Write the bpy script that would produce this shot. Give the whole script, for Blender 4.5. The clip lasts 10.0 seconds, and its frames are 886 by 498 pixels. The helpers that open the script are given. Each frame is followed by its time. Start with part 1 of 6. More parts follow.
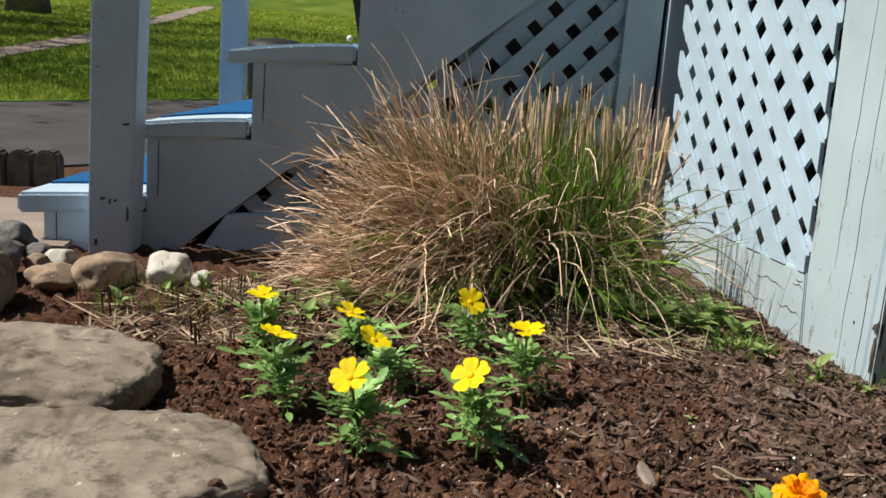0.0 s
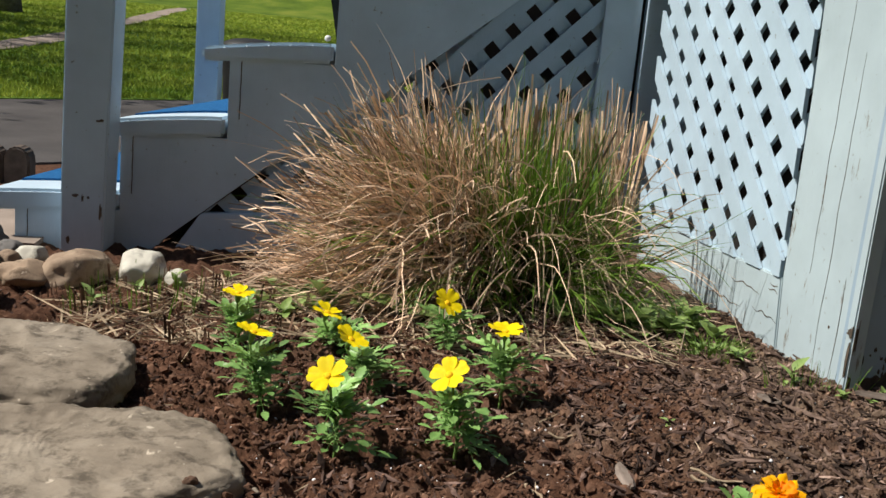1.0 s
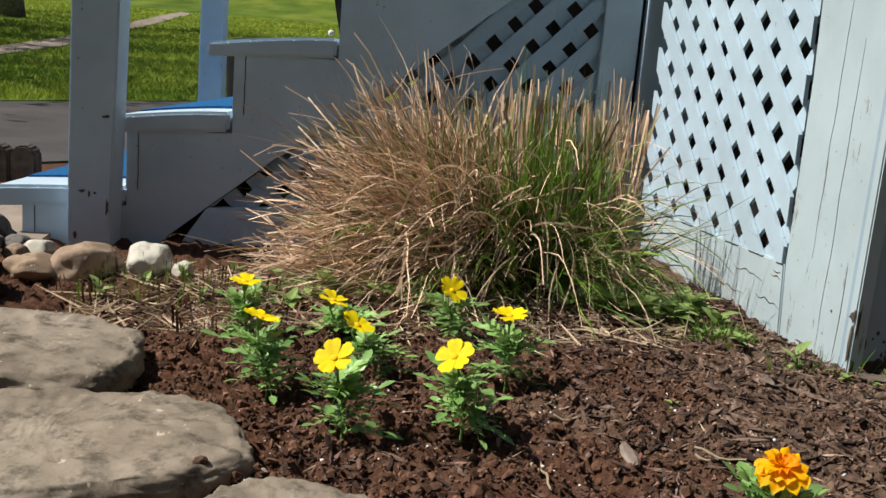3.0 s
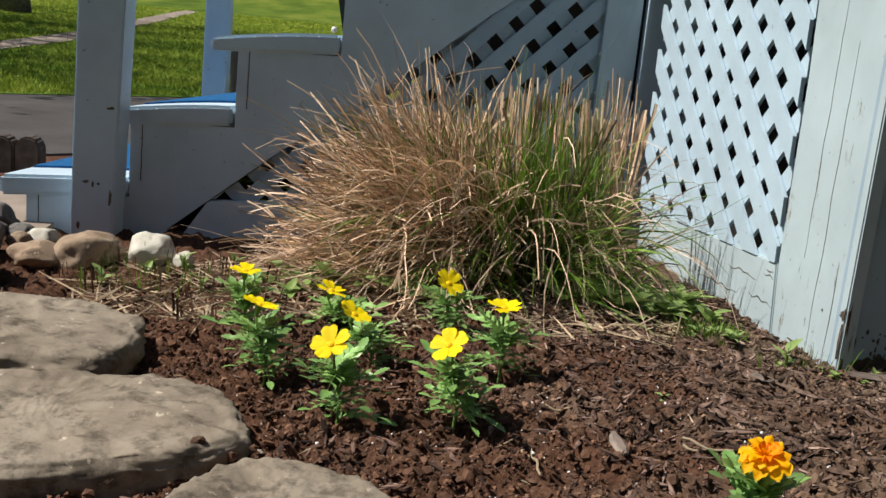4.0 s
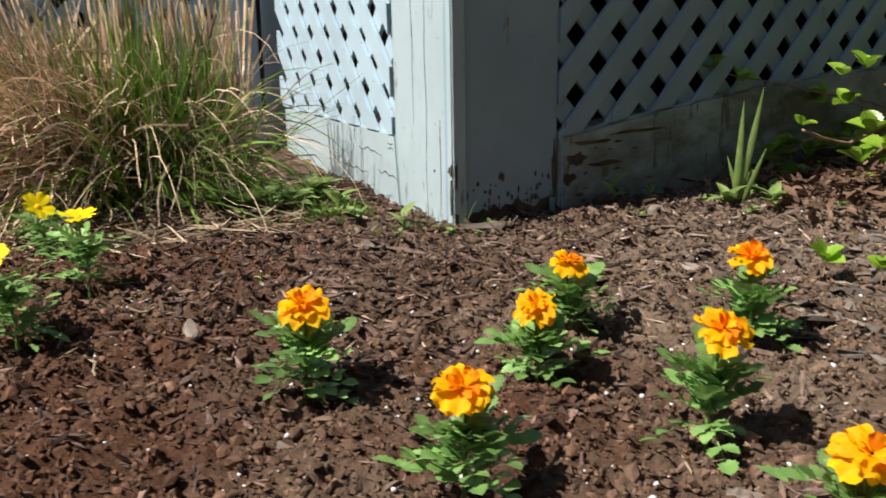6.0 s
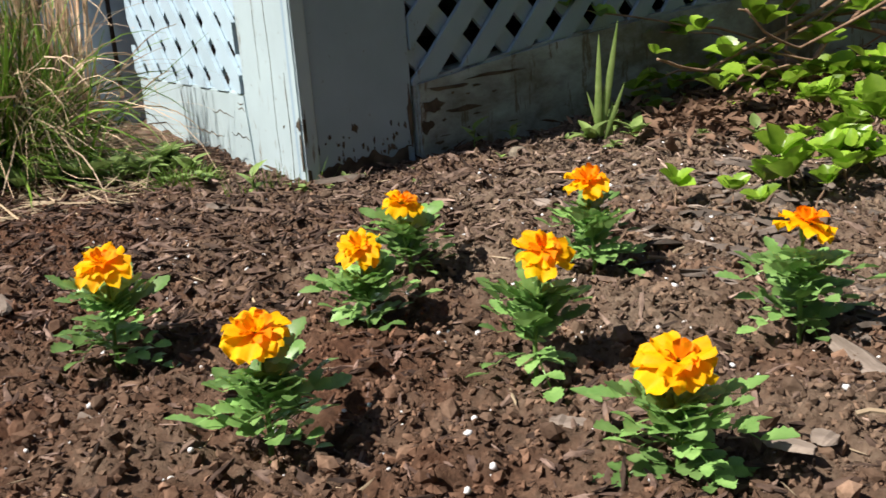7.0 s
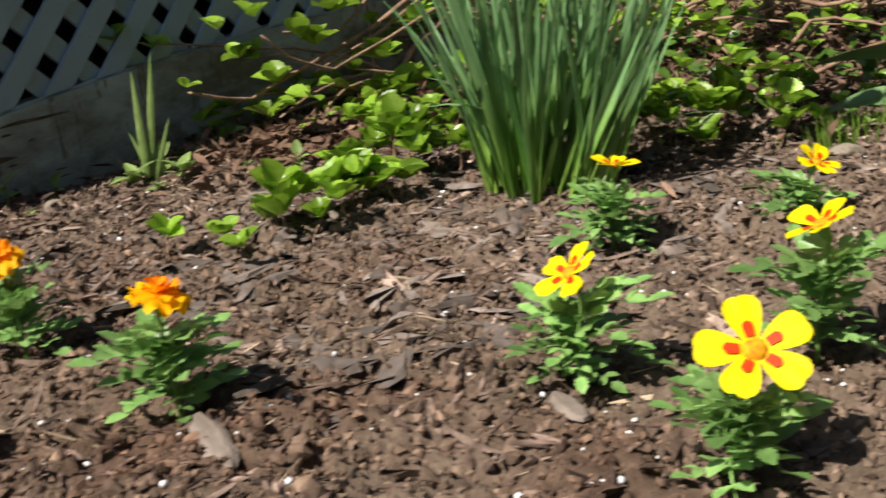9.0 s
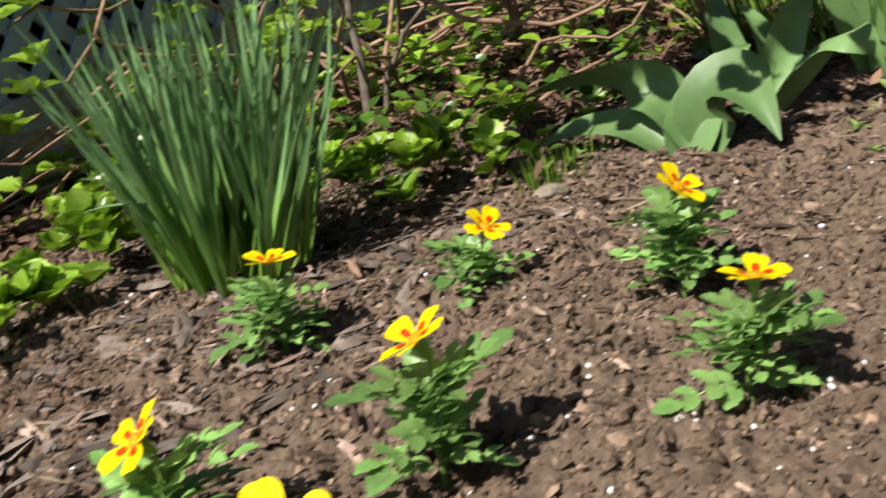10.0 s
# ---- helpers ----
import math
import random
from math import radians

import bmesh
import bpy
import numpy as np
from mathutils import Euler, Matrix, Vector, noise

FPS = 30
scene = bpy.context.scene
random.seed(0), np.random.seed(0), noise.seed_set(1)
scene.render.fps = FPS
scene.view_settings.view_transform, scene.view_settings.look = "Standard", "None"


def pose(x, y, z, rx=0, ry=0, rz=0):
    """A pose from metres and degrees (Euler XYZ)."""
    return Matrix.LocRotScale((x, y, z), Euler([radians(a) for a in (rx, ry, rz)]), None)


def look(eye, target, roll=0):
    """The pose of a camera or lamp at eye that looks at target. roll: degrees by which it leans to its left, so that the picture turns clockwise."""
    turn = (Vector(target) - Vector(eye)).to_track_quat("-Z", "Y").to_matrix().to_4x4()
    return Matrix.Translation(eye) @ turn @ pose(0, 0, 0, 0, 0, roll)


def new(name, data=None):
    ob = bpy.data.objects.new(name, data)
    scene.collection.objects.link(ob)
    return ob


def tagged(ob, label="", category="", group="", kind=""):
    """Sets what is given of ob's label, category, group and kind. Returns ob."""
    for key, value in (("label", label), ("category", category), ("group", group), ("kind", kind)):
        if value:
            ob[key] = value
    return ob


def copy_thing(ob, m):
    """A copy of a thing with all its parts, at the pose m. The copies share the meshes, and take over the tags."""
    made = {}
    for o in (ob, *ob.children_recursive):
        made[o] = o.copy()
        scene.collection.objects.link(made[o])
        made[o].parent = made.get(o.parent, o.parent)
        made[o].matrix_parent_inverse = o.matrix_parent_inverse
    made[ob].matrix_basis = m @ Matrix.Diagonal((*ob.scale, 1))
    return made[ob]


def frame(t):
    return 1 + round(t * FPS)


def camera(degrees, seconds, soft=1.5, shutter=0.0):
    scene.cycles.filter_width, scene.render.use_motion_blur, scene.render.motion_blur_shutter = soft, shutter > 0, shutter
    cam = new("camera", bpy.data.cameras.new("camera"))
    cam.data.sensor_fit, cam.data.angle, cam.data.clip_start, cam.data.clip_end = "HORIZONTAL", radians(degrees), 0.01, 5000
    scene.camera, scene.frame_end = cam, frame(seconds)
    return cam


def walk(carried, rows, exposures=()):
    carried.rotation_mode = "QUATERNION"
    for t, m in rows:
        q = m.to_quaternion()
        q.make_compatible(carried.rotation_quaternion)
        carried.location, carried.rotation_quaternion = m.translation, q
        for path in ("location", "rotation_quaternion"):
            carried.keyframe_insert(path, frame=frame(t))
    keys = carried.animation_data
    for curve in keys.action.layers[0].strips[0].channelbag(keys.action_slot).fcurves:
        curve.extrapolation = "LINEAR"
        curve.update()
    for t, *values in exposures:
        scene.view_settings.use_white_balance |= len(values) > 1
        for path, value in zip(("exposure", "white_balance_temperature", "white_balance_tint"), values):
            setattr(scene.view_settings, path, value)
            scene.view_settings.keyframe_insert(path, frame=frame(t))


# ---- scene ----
cam = camera(46.0, 10.0, 1.5, 0.3)
PATH = [
    (0, (-0.099, -0.022, 0.602), (0.017, 1.690, 0.209), 4.5),
    (0.5, (-0.091, 0.006, 0.619), (0.046, 1.716, 0.227), 5.7),
    (1, (-0.109, -0.015, 0.589), (0.054, 1.697, 0.210), 5.5),
    (1.5, (-0.114, -0.011, 0.576), (0.056, 1.698, 0.197), 4.7),
    (2, (-0.104, -0.019, 0.573), (0.062, 1.691, 0.194), 4.6),
    (2.5, (-0.109, -0.021, 0.569), (0.050, 1.690, 0.191), 4.5),
    (4, (-0.103, -0.069, 0.558), (0.050, 1.645, 0.186), 5.8),
    (4.5, (-0.053, -0.066, 0.534), (0.156, 1.633, 0.125), 2.8),
    (5, (0.043, -0.056, 0.521), (0.436, 1.602, 0.084), 0.5),
    (5.5, (0.116, -0.065, 0.506), (0.599, 1.566, 0.059), -0.6),
    (5.7, (0.140, -0.077, 0.491), (0.650, 1.546, 0.044), -0.4),
    (6.8, (0.293, -0.070, 0.415), (0.923, 1.498, -0.078), -3.9),
    (7, (0.305, -0.063, 0.407), (0.961, 1.491, -0.094), -4.3),
    (7.5, (0.340, -0.075, 0.407), (1.055, 1.448, -0.111), -5.0),
    (8, (0.422, -0.102, 0.406), (1.185, 1.393, -0.123), -5.2),
    (8.5, (0.552, -0.117, 0.414), (1.438, 1.311, -0.105), -6.8),
    (9, (0.686, -0.165, 0.404), (1.676, 1.189, -0.128), -7.5),
    (9.5, (0.820, -0.187, 0.401), (1.899, 1.094, -0.140), -10.7),
    (10, (0.960, -0.232, 0.422), (2.108, 0.981, -0.130), -13.6),
]
walk(cam, [(t, look(eye, target, roll)) for t, eye, target, roll in PATH],
     [(0, 0.27), (4.2, 0.27), (5.5, 0.36), (7.0, 0.68), (7.5, 0.68), (8.0, 0.45), (8.5, 0.47), (9.0, 0.62), (10, 0.62)])

# ---- world, sun ----
SUN_TO = Vector((-0.985, -0.03, 0.0)).normalized()
SUN_EL = 53.0
world = bpy.data.worlds.new("sky")
scene.world = world
world.use_nodes = True
wn = world.node_tree
sky = wn.nodes.new("ShaderNodeTexSky")
sky.sky_type = 'NISHITA'
sky.sun_disc = False
sky.sun_elevation = radians(SUN_EL)
sky.sun_rotation = math.atan2(SUN_TO.x, SUN_TO.y)
wn.nodes["Background"].inputs["Strength"].default_value = 0.050
wn.links.new(sky.outputs["Color"], wn.nodes["Background"].inputs["Color"])
sun_data = bpy.data.lights.new("sun", 'SUN')
sun_data.energy = 5.0
sun_data.angle = radians(0.55)
sun_data.color = (1.0, 0.937, 0.855)
sun = new("sun", sun_data)
s_dir = SUN_TO * math.cos(radians(SUN_EL)) + Vector((0, 0, math.sin(radians(SUN_EL))))
sun.matrix_world = look(s_dir * 20, (0, 0, 0))


# ---- materials ----
def material(name, rough=0.7, spec=0.3):
    m = bpy.data.materials.new(name)
    m.use_nodes = True
    b = m.node_tree.nodes["Principled BSDF"]
    b.inputs["Roughness"].default_value = rough
    b.inputs["Specular IOR Level"].default_value = spec
    return m, m.node_tree, b


def noise_tex(nt, scale, detail=5.0, rough=0.6, stretch=None, space="Object"):
    c = nt.nodes.new("ShaderNodeTexCoord")
    n = nt.nodes.new("ShaderNodeTexNoise")
    n.inputs["Scale"].default_value = scale
    n.inputs["Detail"].default_value = detail
    n.inputs["Roughness"].default_value = rough
    if stretch:
        mp = nt.nodes.new("ShaderNodeMapping")
        mp.inputs["Scale"].default_value = stretch
        nt.links.new(c.outputs[space], mp.inputs["Vector"])
        nt.links.new(mp.outputs["Vector"], n.inputs["Vector"])
    else:
        nt.links.new(c.outputs[space], n.inputs["Vector"])
    return n.outputs["Fac"]


def ramp(nt, fac, stops):
    r = nt.nodes.new("ShaderNodeValToRGB")
    el = r.color_ramp.elements
    while len(el) < len(stops):
        el.new(0.5)
    for e, (p, c) in zip(el, stops):
        e.position, e.color = p, (*c, 1)
    nt.links.new(fac, r.inputs["Fac"])
    return r.outputs["Color"]


def blend(nt, fac, a, b, mode='MIX'):
    m = nt.nodes.new("ShaderNodeMix")
    m.data_type, m.blend_type = 'RGBA', mode
    for sock, v in ((m.inputs["Factor"], fac), (m.inputs["A"], a), (m.inputs["B"], b)):
        if isinstance(v, (int, float)):
            sock.default_value = v
        elif isinstance(v, tuple):
            sock.default_value = (*v, 1)
        else:
            nt.links.new(v, sock)
    return m.outputs["Result"]


def bump(nt, b, fac, dist=0.002, strength=0.6):
    n = nt.nodes.new("ShaderNodeBump")
    n.inputs["Distance"].default_value = dist
    n.inputs["Strength"].default_value = strength
    nt.links.new(fac, n.inputs["Height"])
    nt.links.new(n.outputs["Normal"], b.inputs["Normal"])


def random_of(nt, island=False):
    if island:
        return nt.nodes.new("ShaderNodeNewGeometry").outputs["Random Per Island"]
    return nt.nodes.new("ShaderNodeObjectInfo").outputs["Random"]


def grey(v):
    return (v, v, v)


def simple(name, stops, scale, rough=0.8, spec=0.25, bump_d=0.0, island=None, tones=None, stretch=None, bump_scale=None, space="Object"):
    """Noise-coloured surface; tones: brightness range by object or by island."""
    m, nt, b = material(name, rough, spec)
    f = noise_tex(nt, scale, stretch=stretch, space=space)
    col = ramp(nt, f, stops)
    if island is not None:
        col = blend(nt, 1.0, col, ramp(nt, random_of(nt, island), tones), 'MULTIPLY')
    nt.links.new(col, b.inputs["Base Color"])
    if bump_d:
        bump(nt, b, noise_tex(nt, bump_scale or scale * 3, 8, space=space), bump_d)
    return m


def paint(name, base, wear=0.55, dirt=(0.17, 0.15, 0.12)):
    """Old house paint: fine grain, chips to grey wood, streaks of grime."""
    m, nt, b = material(name, 0.55, 0.35)
    f1 = noise_tex(nt, 6, 6)
    col = ramp(nt, f1, [(0.3, tuple(v * 0.88 for v in base)), (0.7, tuple(min(1, v * 1.06) for v in base))])
    chips = ramp(nt, noise_tex(nt, 9, 12, 0.75, (2.6, 2.6, 0.55)), [(wear, grey(0)), (wear + 0.035, grey(1))])
    col = blend(nt, chips, col, (0.20, 0.18, 0.15))
    specks = ramp(nt, noise_tex(nt, 70, 3, 0.5), [(0.70, grey(0)), (0.76, grey(0.7))])
    col = blend(nt, specks, col, dirt)
    nt.links.new(col, b.inputs["Base Color"])
    bump(nt, b, noise_tex(nt, 14, 12, 0.7, (3, 3, 0.4)), 0.0025, 0.5)
    return m


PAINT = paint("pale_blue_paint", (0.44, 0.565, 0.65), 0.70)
# Darker, more worn copy of the paint, with shade put into its colour.
PAINT_SHADE = paint("shaded_worn_blue_paint", (0.325, 0.43, 0.52), 0.63)
PAINT_STAIR = paint("stair_blue_paint", (0.46, 0.575, 0.665), 0.70)
PAINT_OLD = paint("peeling_blue_paint", (0.44, 0.54, 0.575), 0.60)
def stained_paint():
    """Paint under years of splashed mud and rot, in broad uneven blots."""
    m = paint("stained_blue_paint", (0.42, 0.50, 0.52), 0.56)
    nt = m.node_tree
    b = nt.nodes["Principled BSDF"]
    old = b.inputs["Base Color"].links[0].from_socket
    mask = ramp(nt, noise_tex(nt, 3.2, 10, 0.68, (1.0, 1.0, 2.2)), [(0.40, grey(0)), (0.60, grey(0.85))])
    mud = ramp(nt, noise_tex(nt, 18, 8, 0.7), [(0.35, (0.055, 0.042, 0.028)), (0.65, (0.16, 0.135, 0.095))])
    nt.links.new(blend(nt, mask, old, mud), b.inputs["Base Color"])
    return m


PAINT_STAINED = stained_paint()
# Dark surface of the added sky-blocking walls and under-stair panels.
DARK_SCREEN = simple("dark_wall", [(0.3, (0.06, 0.05, 0.042)), (0.7, (0.10, 0.085, 0.07))], 3, 0.9, 0.2, 0.004, bump_scale=30)
ROTTEN = simple("rotten_wood", [(0.3, (0.045, 0.036, 0.028)), (0.7, (0.16, 0.13, 0.10))], 25, 0.9, 0.1, 0.004)
CARPET = simple("blue_carpet", [(0.3, (0.012, 0.075, 0.20)), (0.7, (0.020, 0.12, 0.29))], 60, 0.95, 0.1, 0.002, bump_scale=500)


def stone_material(name, a, b_, c, lichen=0.66):
    m, nt, b = material(name, 0.85, 0.25)
    col = ramp(nt, noise_tex(nt, 7, 9, 0.65), [(0.28, a), (0.5, b_), (0.72, c)])
    stain = ramp(nt, noise_tex(nt, 22, 8, 0.7), [(0.5, grey(0)), (0.62, grey(0.75))])
    col = blend(nt, stain, col, tuple(v * 0.5 for v in a))
    dots = ramp(nt, noise_tex(nt, 45, 4), [(lichen, grey(0)), (lichen + 0.05, grey(0.8))])
    col = blend(nt, dots, col, tuple(min(1, v * 1.5) for v in c))
    col = blend(nt, 1.0, col, ramp(nt, random_of(nt), [(0, grey(0.85)), (1, grey(1.1))]), 'MULTIPLY')
    nt.links.new(col, b.inputs["Base Color"])
    bump(nt, b, noise_tex(nt, 30, 14, 0.7), 0.006, 0.7)
    return m


FLAG = stone_material("flagstone", (0.15, 0.120, 0.088), (0.265, 0.222, 0.168), (0.38, 0.33, 0.26))
PEBBLE = stone_material("river_stone", (0.22, 0.15, 0.10), (0.36, 0.27, 0.19), (0.50, 0.42, 0.33))
PALE_STONE = stone_material("pale_stone", (0.42, 0.40, 0.34), (0.55, 0.53, 0.45), (0.66, 0.64, 0.57), 0.7)
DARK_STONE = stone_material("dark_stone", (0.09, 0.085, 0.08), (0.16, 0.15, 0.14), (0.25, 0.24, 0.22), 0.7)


def dryness(nt):
    """Soil dries out towards the bulbs; broken by noise."""
    c = nt.nodes.new("ShaderNodeTexCoord")
    sep = nt.nodes.new("ShaderNodeSeparateXYZ")
    nt.links.new(c.outputs["Object"], sep.inputs["Vector"])
    add = nt.nodes.new("ShaderNodeMath")
    add.operation = 'MULTIPLY_ADD'
    nt.links.new(noise_tex(nt, 4, 6, 0.6), add.inputs[0])
    add.inputs[1].default_value = 3.2
    nt.links.new(sep.outputs["X"], add.inputs[2])
    scaled = nt.nodes.new("ShaderNodeMath")
    scaled.operation = 'MULTIPLY'
    nt.links.new(add.outputs[0], scaled.inputs[0])
    scaled.inputs[1].default_value = 0.33
    return ramp(nt, scaled.outputs[0], [(0.57, grey(0)), (0.97, grey(0.95))])


def soil_material():
    """Damp dark soil, drier and paler towards the bulbs."""
    m, nt, b = material("garden_soil", 0.95, 0.12)
    fine = ramp(nt, noise_tex(nt, 90, 10, 0.7), [(0.3, (0.038, 0.018, 0.011)), (0.55, (0.112, 0.056, 0.034)), (0.75, (0.235, 0.134, 0.086))])
    dry = ramp(nt, noise_tex(nt, 70, 10, 0.7), [(0.3, (0.088, 0.061, 0.044)), (0.55, (0.222, 0.165, 0.120)), (0.75, (0.345, 0.27, 0.20))])
    bed = blend(nt, dryness(nt), fine, dry)
    far = nt.nodes.new("ShaderNodeVectorMath")
    far.operation = 'DISTANCE'
    nt.links.new(nt.nodes.new("ShaderNodeTexCoord").outputs["Object"], far.inputs[0])
    far.inputs[1].default_value = (1.2, 1.6, 0.0)
    lawn = ramp(nt, noise_tex(nt, 3, 8, 0.7), [(0.35, (0.06, 0.12, 0.015)), (0.65, (0.15, 0.24, 0.03))])
    reach = nt.nodes.new("ShaderNodeMapRange")
    nt.links.new(far.outputs["Value"], reach.inputs["Value"])
    reach.inputs["From Min"].default_value = 3.2
    reach.inputs["From Max"].default_value = 3.7
    nt.links.new(blend(nt, reach.outputs["Result"], bed, lawn), b.inputs["Base Color"])
    bump(nt, b, noise_tex(nt, 160, 12, 0.75), 0.006, 0.9)
    return m


def loose(name, damp, dry, tones, scale):
    """Chips or crumbs: damp and dry colour by place, brightness by island."""
    m, nt, b = material(name, 0.9, 0.15)
    f = noise_tex(nt, scale, 6)
    col = blend(nt, dryness(nt), ramp(nt, f, [(0.3, damp[0]), (0.7, damp[1])]), ramp(nt, f, [(0.3, dry[0]), (0.7, dry[1])]))
    col = blend(nt, 1.0, col, ramp(nt, random_of(nt, True), tones), 'MULTIPLY')
    nt.links.new(col, b.inputs["Base Color"])
    bump(nt, b, noise_tex(nt, scale * 4, 8), 0.0015)
    return m


SOIL = soil_material()
BARK = loose("bark_mulch", ((0.056, 0.034, 0.027), (0.185, 0.122, 0.098)), ((0.088, 0.061, 0.048), (0.28, 0.208, 0.165)),
             [(0, grey(0.18)), (0.45, (0.72, 0.67, 0.64)), (0.8, (1.15, 1.13, 1.12)), (0.95, (1.7, 1.7, 1.7)), (1, (2.5, 2.5, 2.5))], 60)
CRUMB = loose("soil_crumbs", ((0.088, 0.043, 0.026), (0.205, 0.114, 0.074)), ((0.118, 0.082, 0.057), (0.285, 0.210, 0.153)),
              [(0, grey(0.45)), (0.5, grey(0.82)), (0.9, (1.1, 1.08, 1.06)), (1, (1.7, 1.68, 1.65))], 80)
WEATHERED = simple("weathered_bark", [(0.3, (0.10, 0.078, 0.062)), (0.7, (0.27, 0.22, 0.185))], 40, 0.9, 0.15, 0.002, island=False, tones=[(0, grey(0.6)), (1, grey(1.25))], bump_scale=120, stretch=(0.4, 2, 2))
CHIPS = simple("weathered_chips", [(0.3, (0.10, 0.078, 0.064)), (0.7, (0.25, 0.205, 0.175))], 40, 0.9, 0.15, 0.002, island=True, tones=[(0, grey(0.4)), (0.7, grey(1.0)), (1, grey(1.6))], bump_scale=120)
PERLITE = simple("perlite", [(0.3, grey(0.62)), (0.7, grey(0.85))], 80, 0.9, 0.1)
STRAW = simple("dry_straw", [(0.3, (0.40, 0.29, 0.18)), (0.7, (0.62, 0.50, 0.35))], 30, 0.8, 0.2,
               island=True, tones=[(0, grey(0.45)), (1, grey(1.15))])


def leafy(name, base, tip, rough=0.5, spec=0.4, trans=0.25, island=None, var=0.35, scale=14, tipz=None):
    """Leaf: mottled colour, object or island variation, a share of light let through."""
    m, nt, b = material(name, rough, spec)
    col = ramp(nt, noise_tex(nt, scale, 5), [(0.35, base), (0.65, tip)])
    if island is not None:
        col = blend(nt, 1.0, col, ramp(nt, random_of(nt, island), [(0, grey(1 - var)), (1, grey(1 + var * 0.6))]), 'MULTIPLY')
    nt.links.new(col, b.inputs["Base Color"])
    t = nt.nodes.new("ShaderNodeBsdfTranslucent")
    nt.links.new(col, t.inputs["Color"])
    mx = nt.nodes.new("ShaderNodeMixShader")
    mx.inputs["Fac"].default_value = trans
    nt.links.new(b.outputs["BSDF"], mx.inputs[1])
    nt.links.new(t.outputs["BSDF"], mx.inputs[2])
    nt.links.new(mx.outputs["Shader"], nt.nodes["Material Output"].inputs["Surface"])
    return m


DEAD_GRASS = leafy("dead_grass", (0.50, 0.33, 0.215), (0.86, 0.65, 0.46), 0.6, 0.3, 0.12, True, 0.75)
GREEN_GRASS = leafy("green_grass", (0.085, 0.17, 0.016), (0.20, 0.335, 0.042), 0.5, 0.35, 0.25, True, 0.5)
LAWN = leafy("lawn_grass", (0.14, 0.23, 0.018), (0.36, 0.42, 0.05), 0.7, 0.2, 0.3, True, 0.4, 1.1)
MARIGOLD_LEAF = leafy("marigold_leaf", (0.15, 0.305, 0.075), (0.30, 0.50, 0.155), 0.40, 0.5, 0.28, False, 0.5, 40)
STEM = leafy("plant_stem", (0.12, 0.22, 0.05), (0.17, 0.27, 0.07), 0.5, 0.3, 0.1)
YELLOW = leafy("yellow_petal", (0.95, 0.69, 0.002), (1.0, 0.80, 0.004), 0.6, 0.2, 0.3, False, 0.12, 60)
ORANGE = leafy("orange_petal", (0.96, 0.25, 0.001), (0.99, 0.40, 0.002), 0.6, 0.2, 0.4, False, 0.25, 60)
GOLD = leafy("gold_petal", (1.0, 0.44, 0.001), (1.0, 0.60, 0.003), 0.6, 0.2, 0.4, False, 0.15, 60)
RED_MARK = leafy("red_blotch", (0.55, 0.03, 0.004), (0.70, 0.07, 0.006), 0.6, 0.2, 0.2)
YELLOW_DISC = simple("yellow_disc", [(0.35, (0.85, 0.45, 0.005)), (0.65, (0.95, 0.62, 0.01))], 300, 0.7, 0.2, 0.002, bump_scale=700)
DISC = simple("flower_disc", [(0.35, (0.55, 0.16, 0.005)), (0.65, (0.85, 0.42, 0.01))], 300, 0.7, 0.2, 0.002, bump_scale=700)
IVY = leafy("groundcover_leaf", (0.18, 0.34, 0.024), (0.32, 0.49, 0.052), 0.33, 0.5, 0.35, False, 0.55, 30)
IVY_MANY = leafy("groundcover_leaves", (0.05, 0.12, 0.015), (0.13, 0.24, 0.035), 0.3, 0.55, 0.3, True, 0.5, 30)


def bulb_leaf():
    """Strap leaves: yellow-green at the foot, bluish above."""
    m = leafy("daffodil_leaf", (0.12, 0.25, 0.095), (0.23, 0.40, 0.165), 0.36, 0.5, 0.25, False, 0.5, 12)
    nt = m.node_tree
    c = nt.nodes.new("ShaderNodeTexCoord")
    sep = nt.nodes.new("ShaderNodeSeparateXYZ")
    nt.links.new(c.outputs["Object"], sep.inputs["Vector"])
    b = nt.nodes["Principled BSDF"]
    old = b.inputs["Base Color"].links[0].from_socket
    tint = ramp(nt, sep.outputs["Z"], [(0.0, (2.0, 1.75, 0.6)), (0.10, (1.5, 1.4, 0.7)), (0.22, (1, 1, 1))])
    col = blend(nt, 1.0, old, tint, 'MULTIPLY')
    nt.links.new(col, b.inputs["Base Color"])
    return m


DAFF = bulb_leaf()
TULIP = leafy("tulip_leaf", (0.11, 0.215, 0.07), (0.19, 0.32, 0.118), 0.42, 0.45, 0.05, False, 0.3, 8)
WEED = leafy("weed_leaf", (0.18, 0.28, 0.065), (0.32, 0.43, 0.145), 0.5, 0.4, 0.25, False, 0.4, 30)
LITTER = leafy("dead_leaf", (0.08, 0.045, 0.030), (0.24, 0.15, 0.10), 0.85, 0.15, 0.1, True, 0.5)
BRANCH = simple("shrub_bark", [(0.3, (0.17, 0.10, 0.065)), (0.7, (0.42, 0.28, 0.19))], 30, 0.8, 0.2, 0.002)
GREY_BARK = simple("grey_bark", [(0.3, (0.08, 0.065, 0.05)), (0.7, (0.24, 0.20, 0.165))], 20, 0.9, 0.15, 0.006)
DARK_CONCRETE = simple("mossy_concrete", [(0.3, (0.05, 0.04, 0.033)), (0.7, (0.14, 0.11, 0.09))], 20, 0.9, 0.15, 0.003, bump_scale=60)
ASPHALT = simple("asphalt", [(0.3, (0.050, 0.046, 0.045)), (0.7, (0.085, 0.078, 0.075))], 3, 0.9, 0.2, 0.003, bump_scale=150)
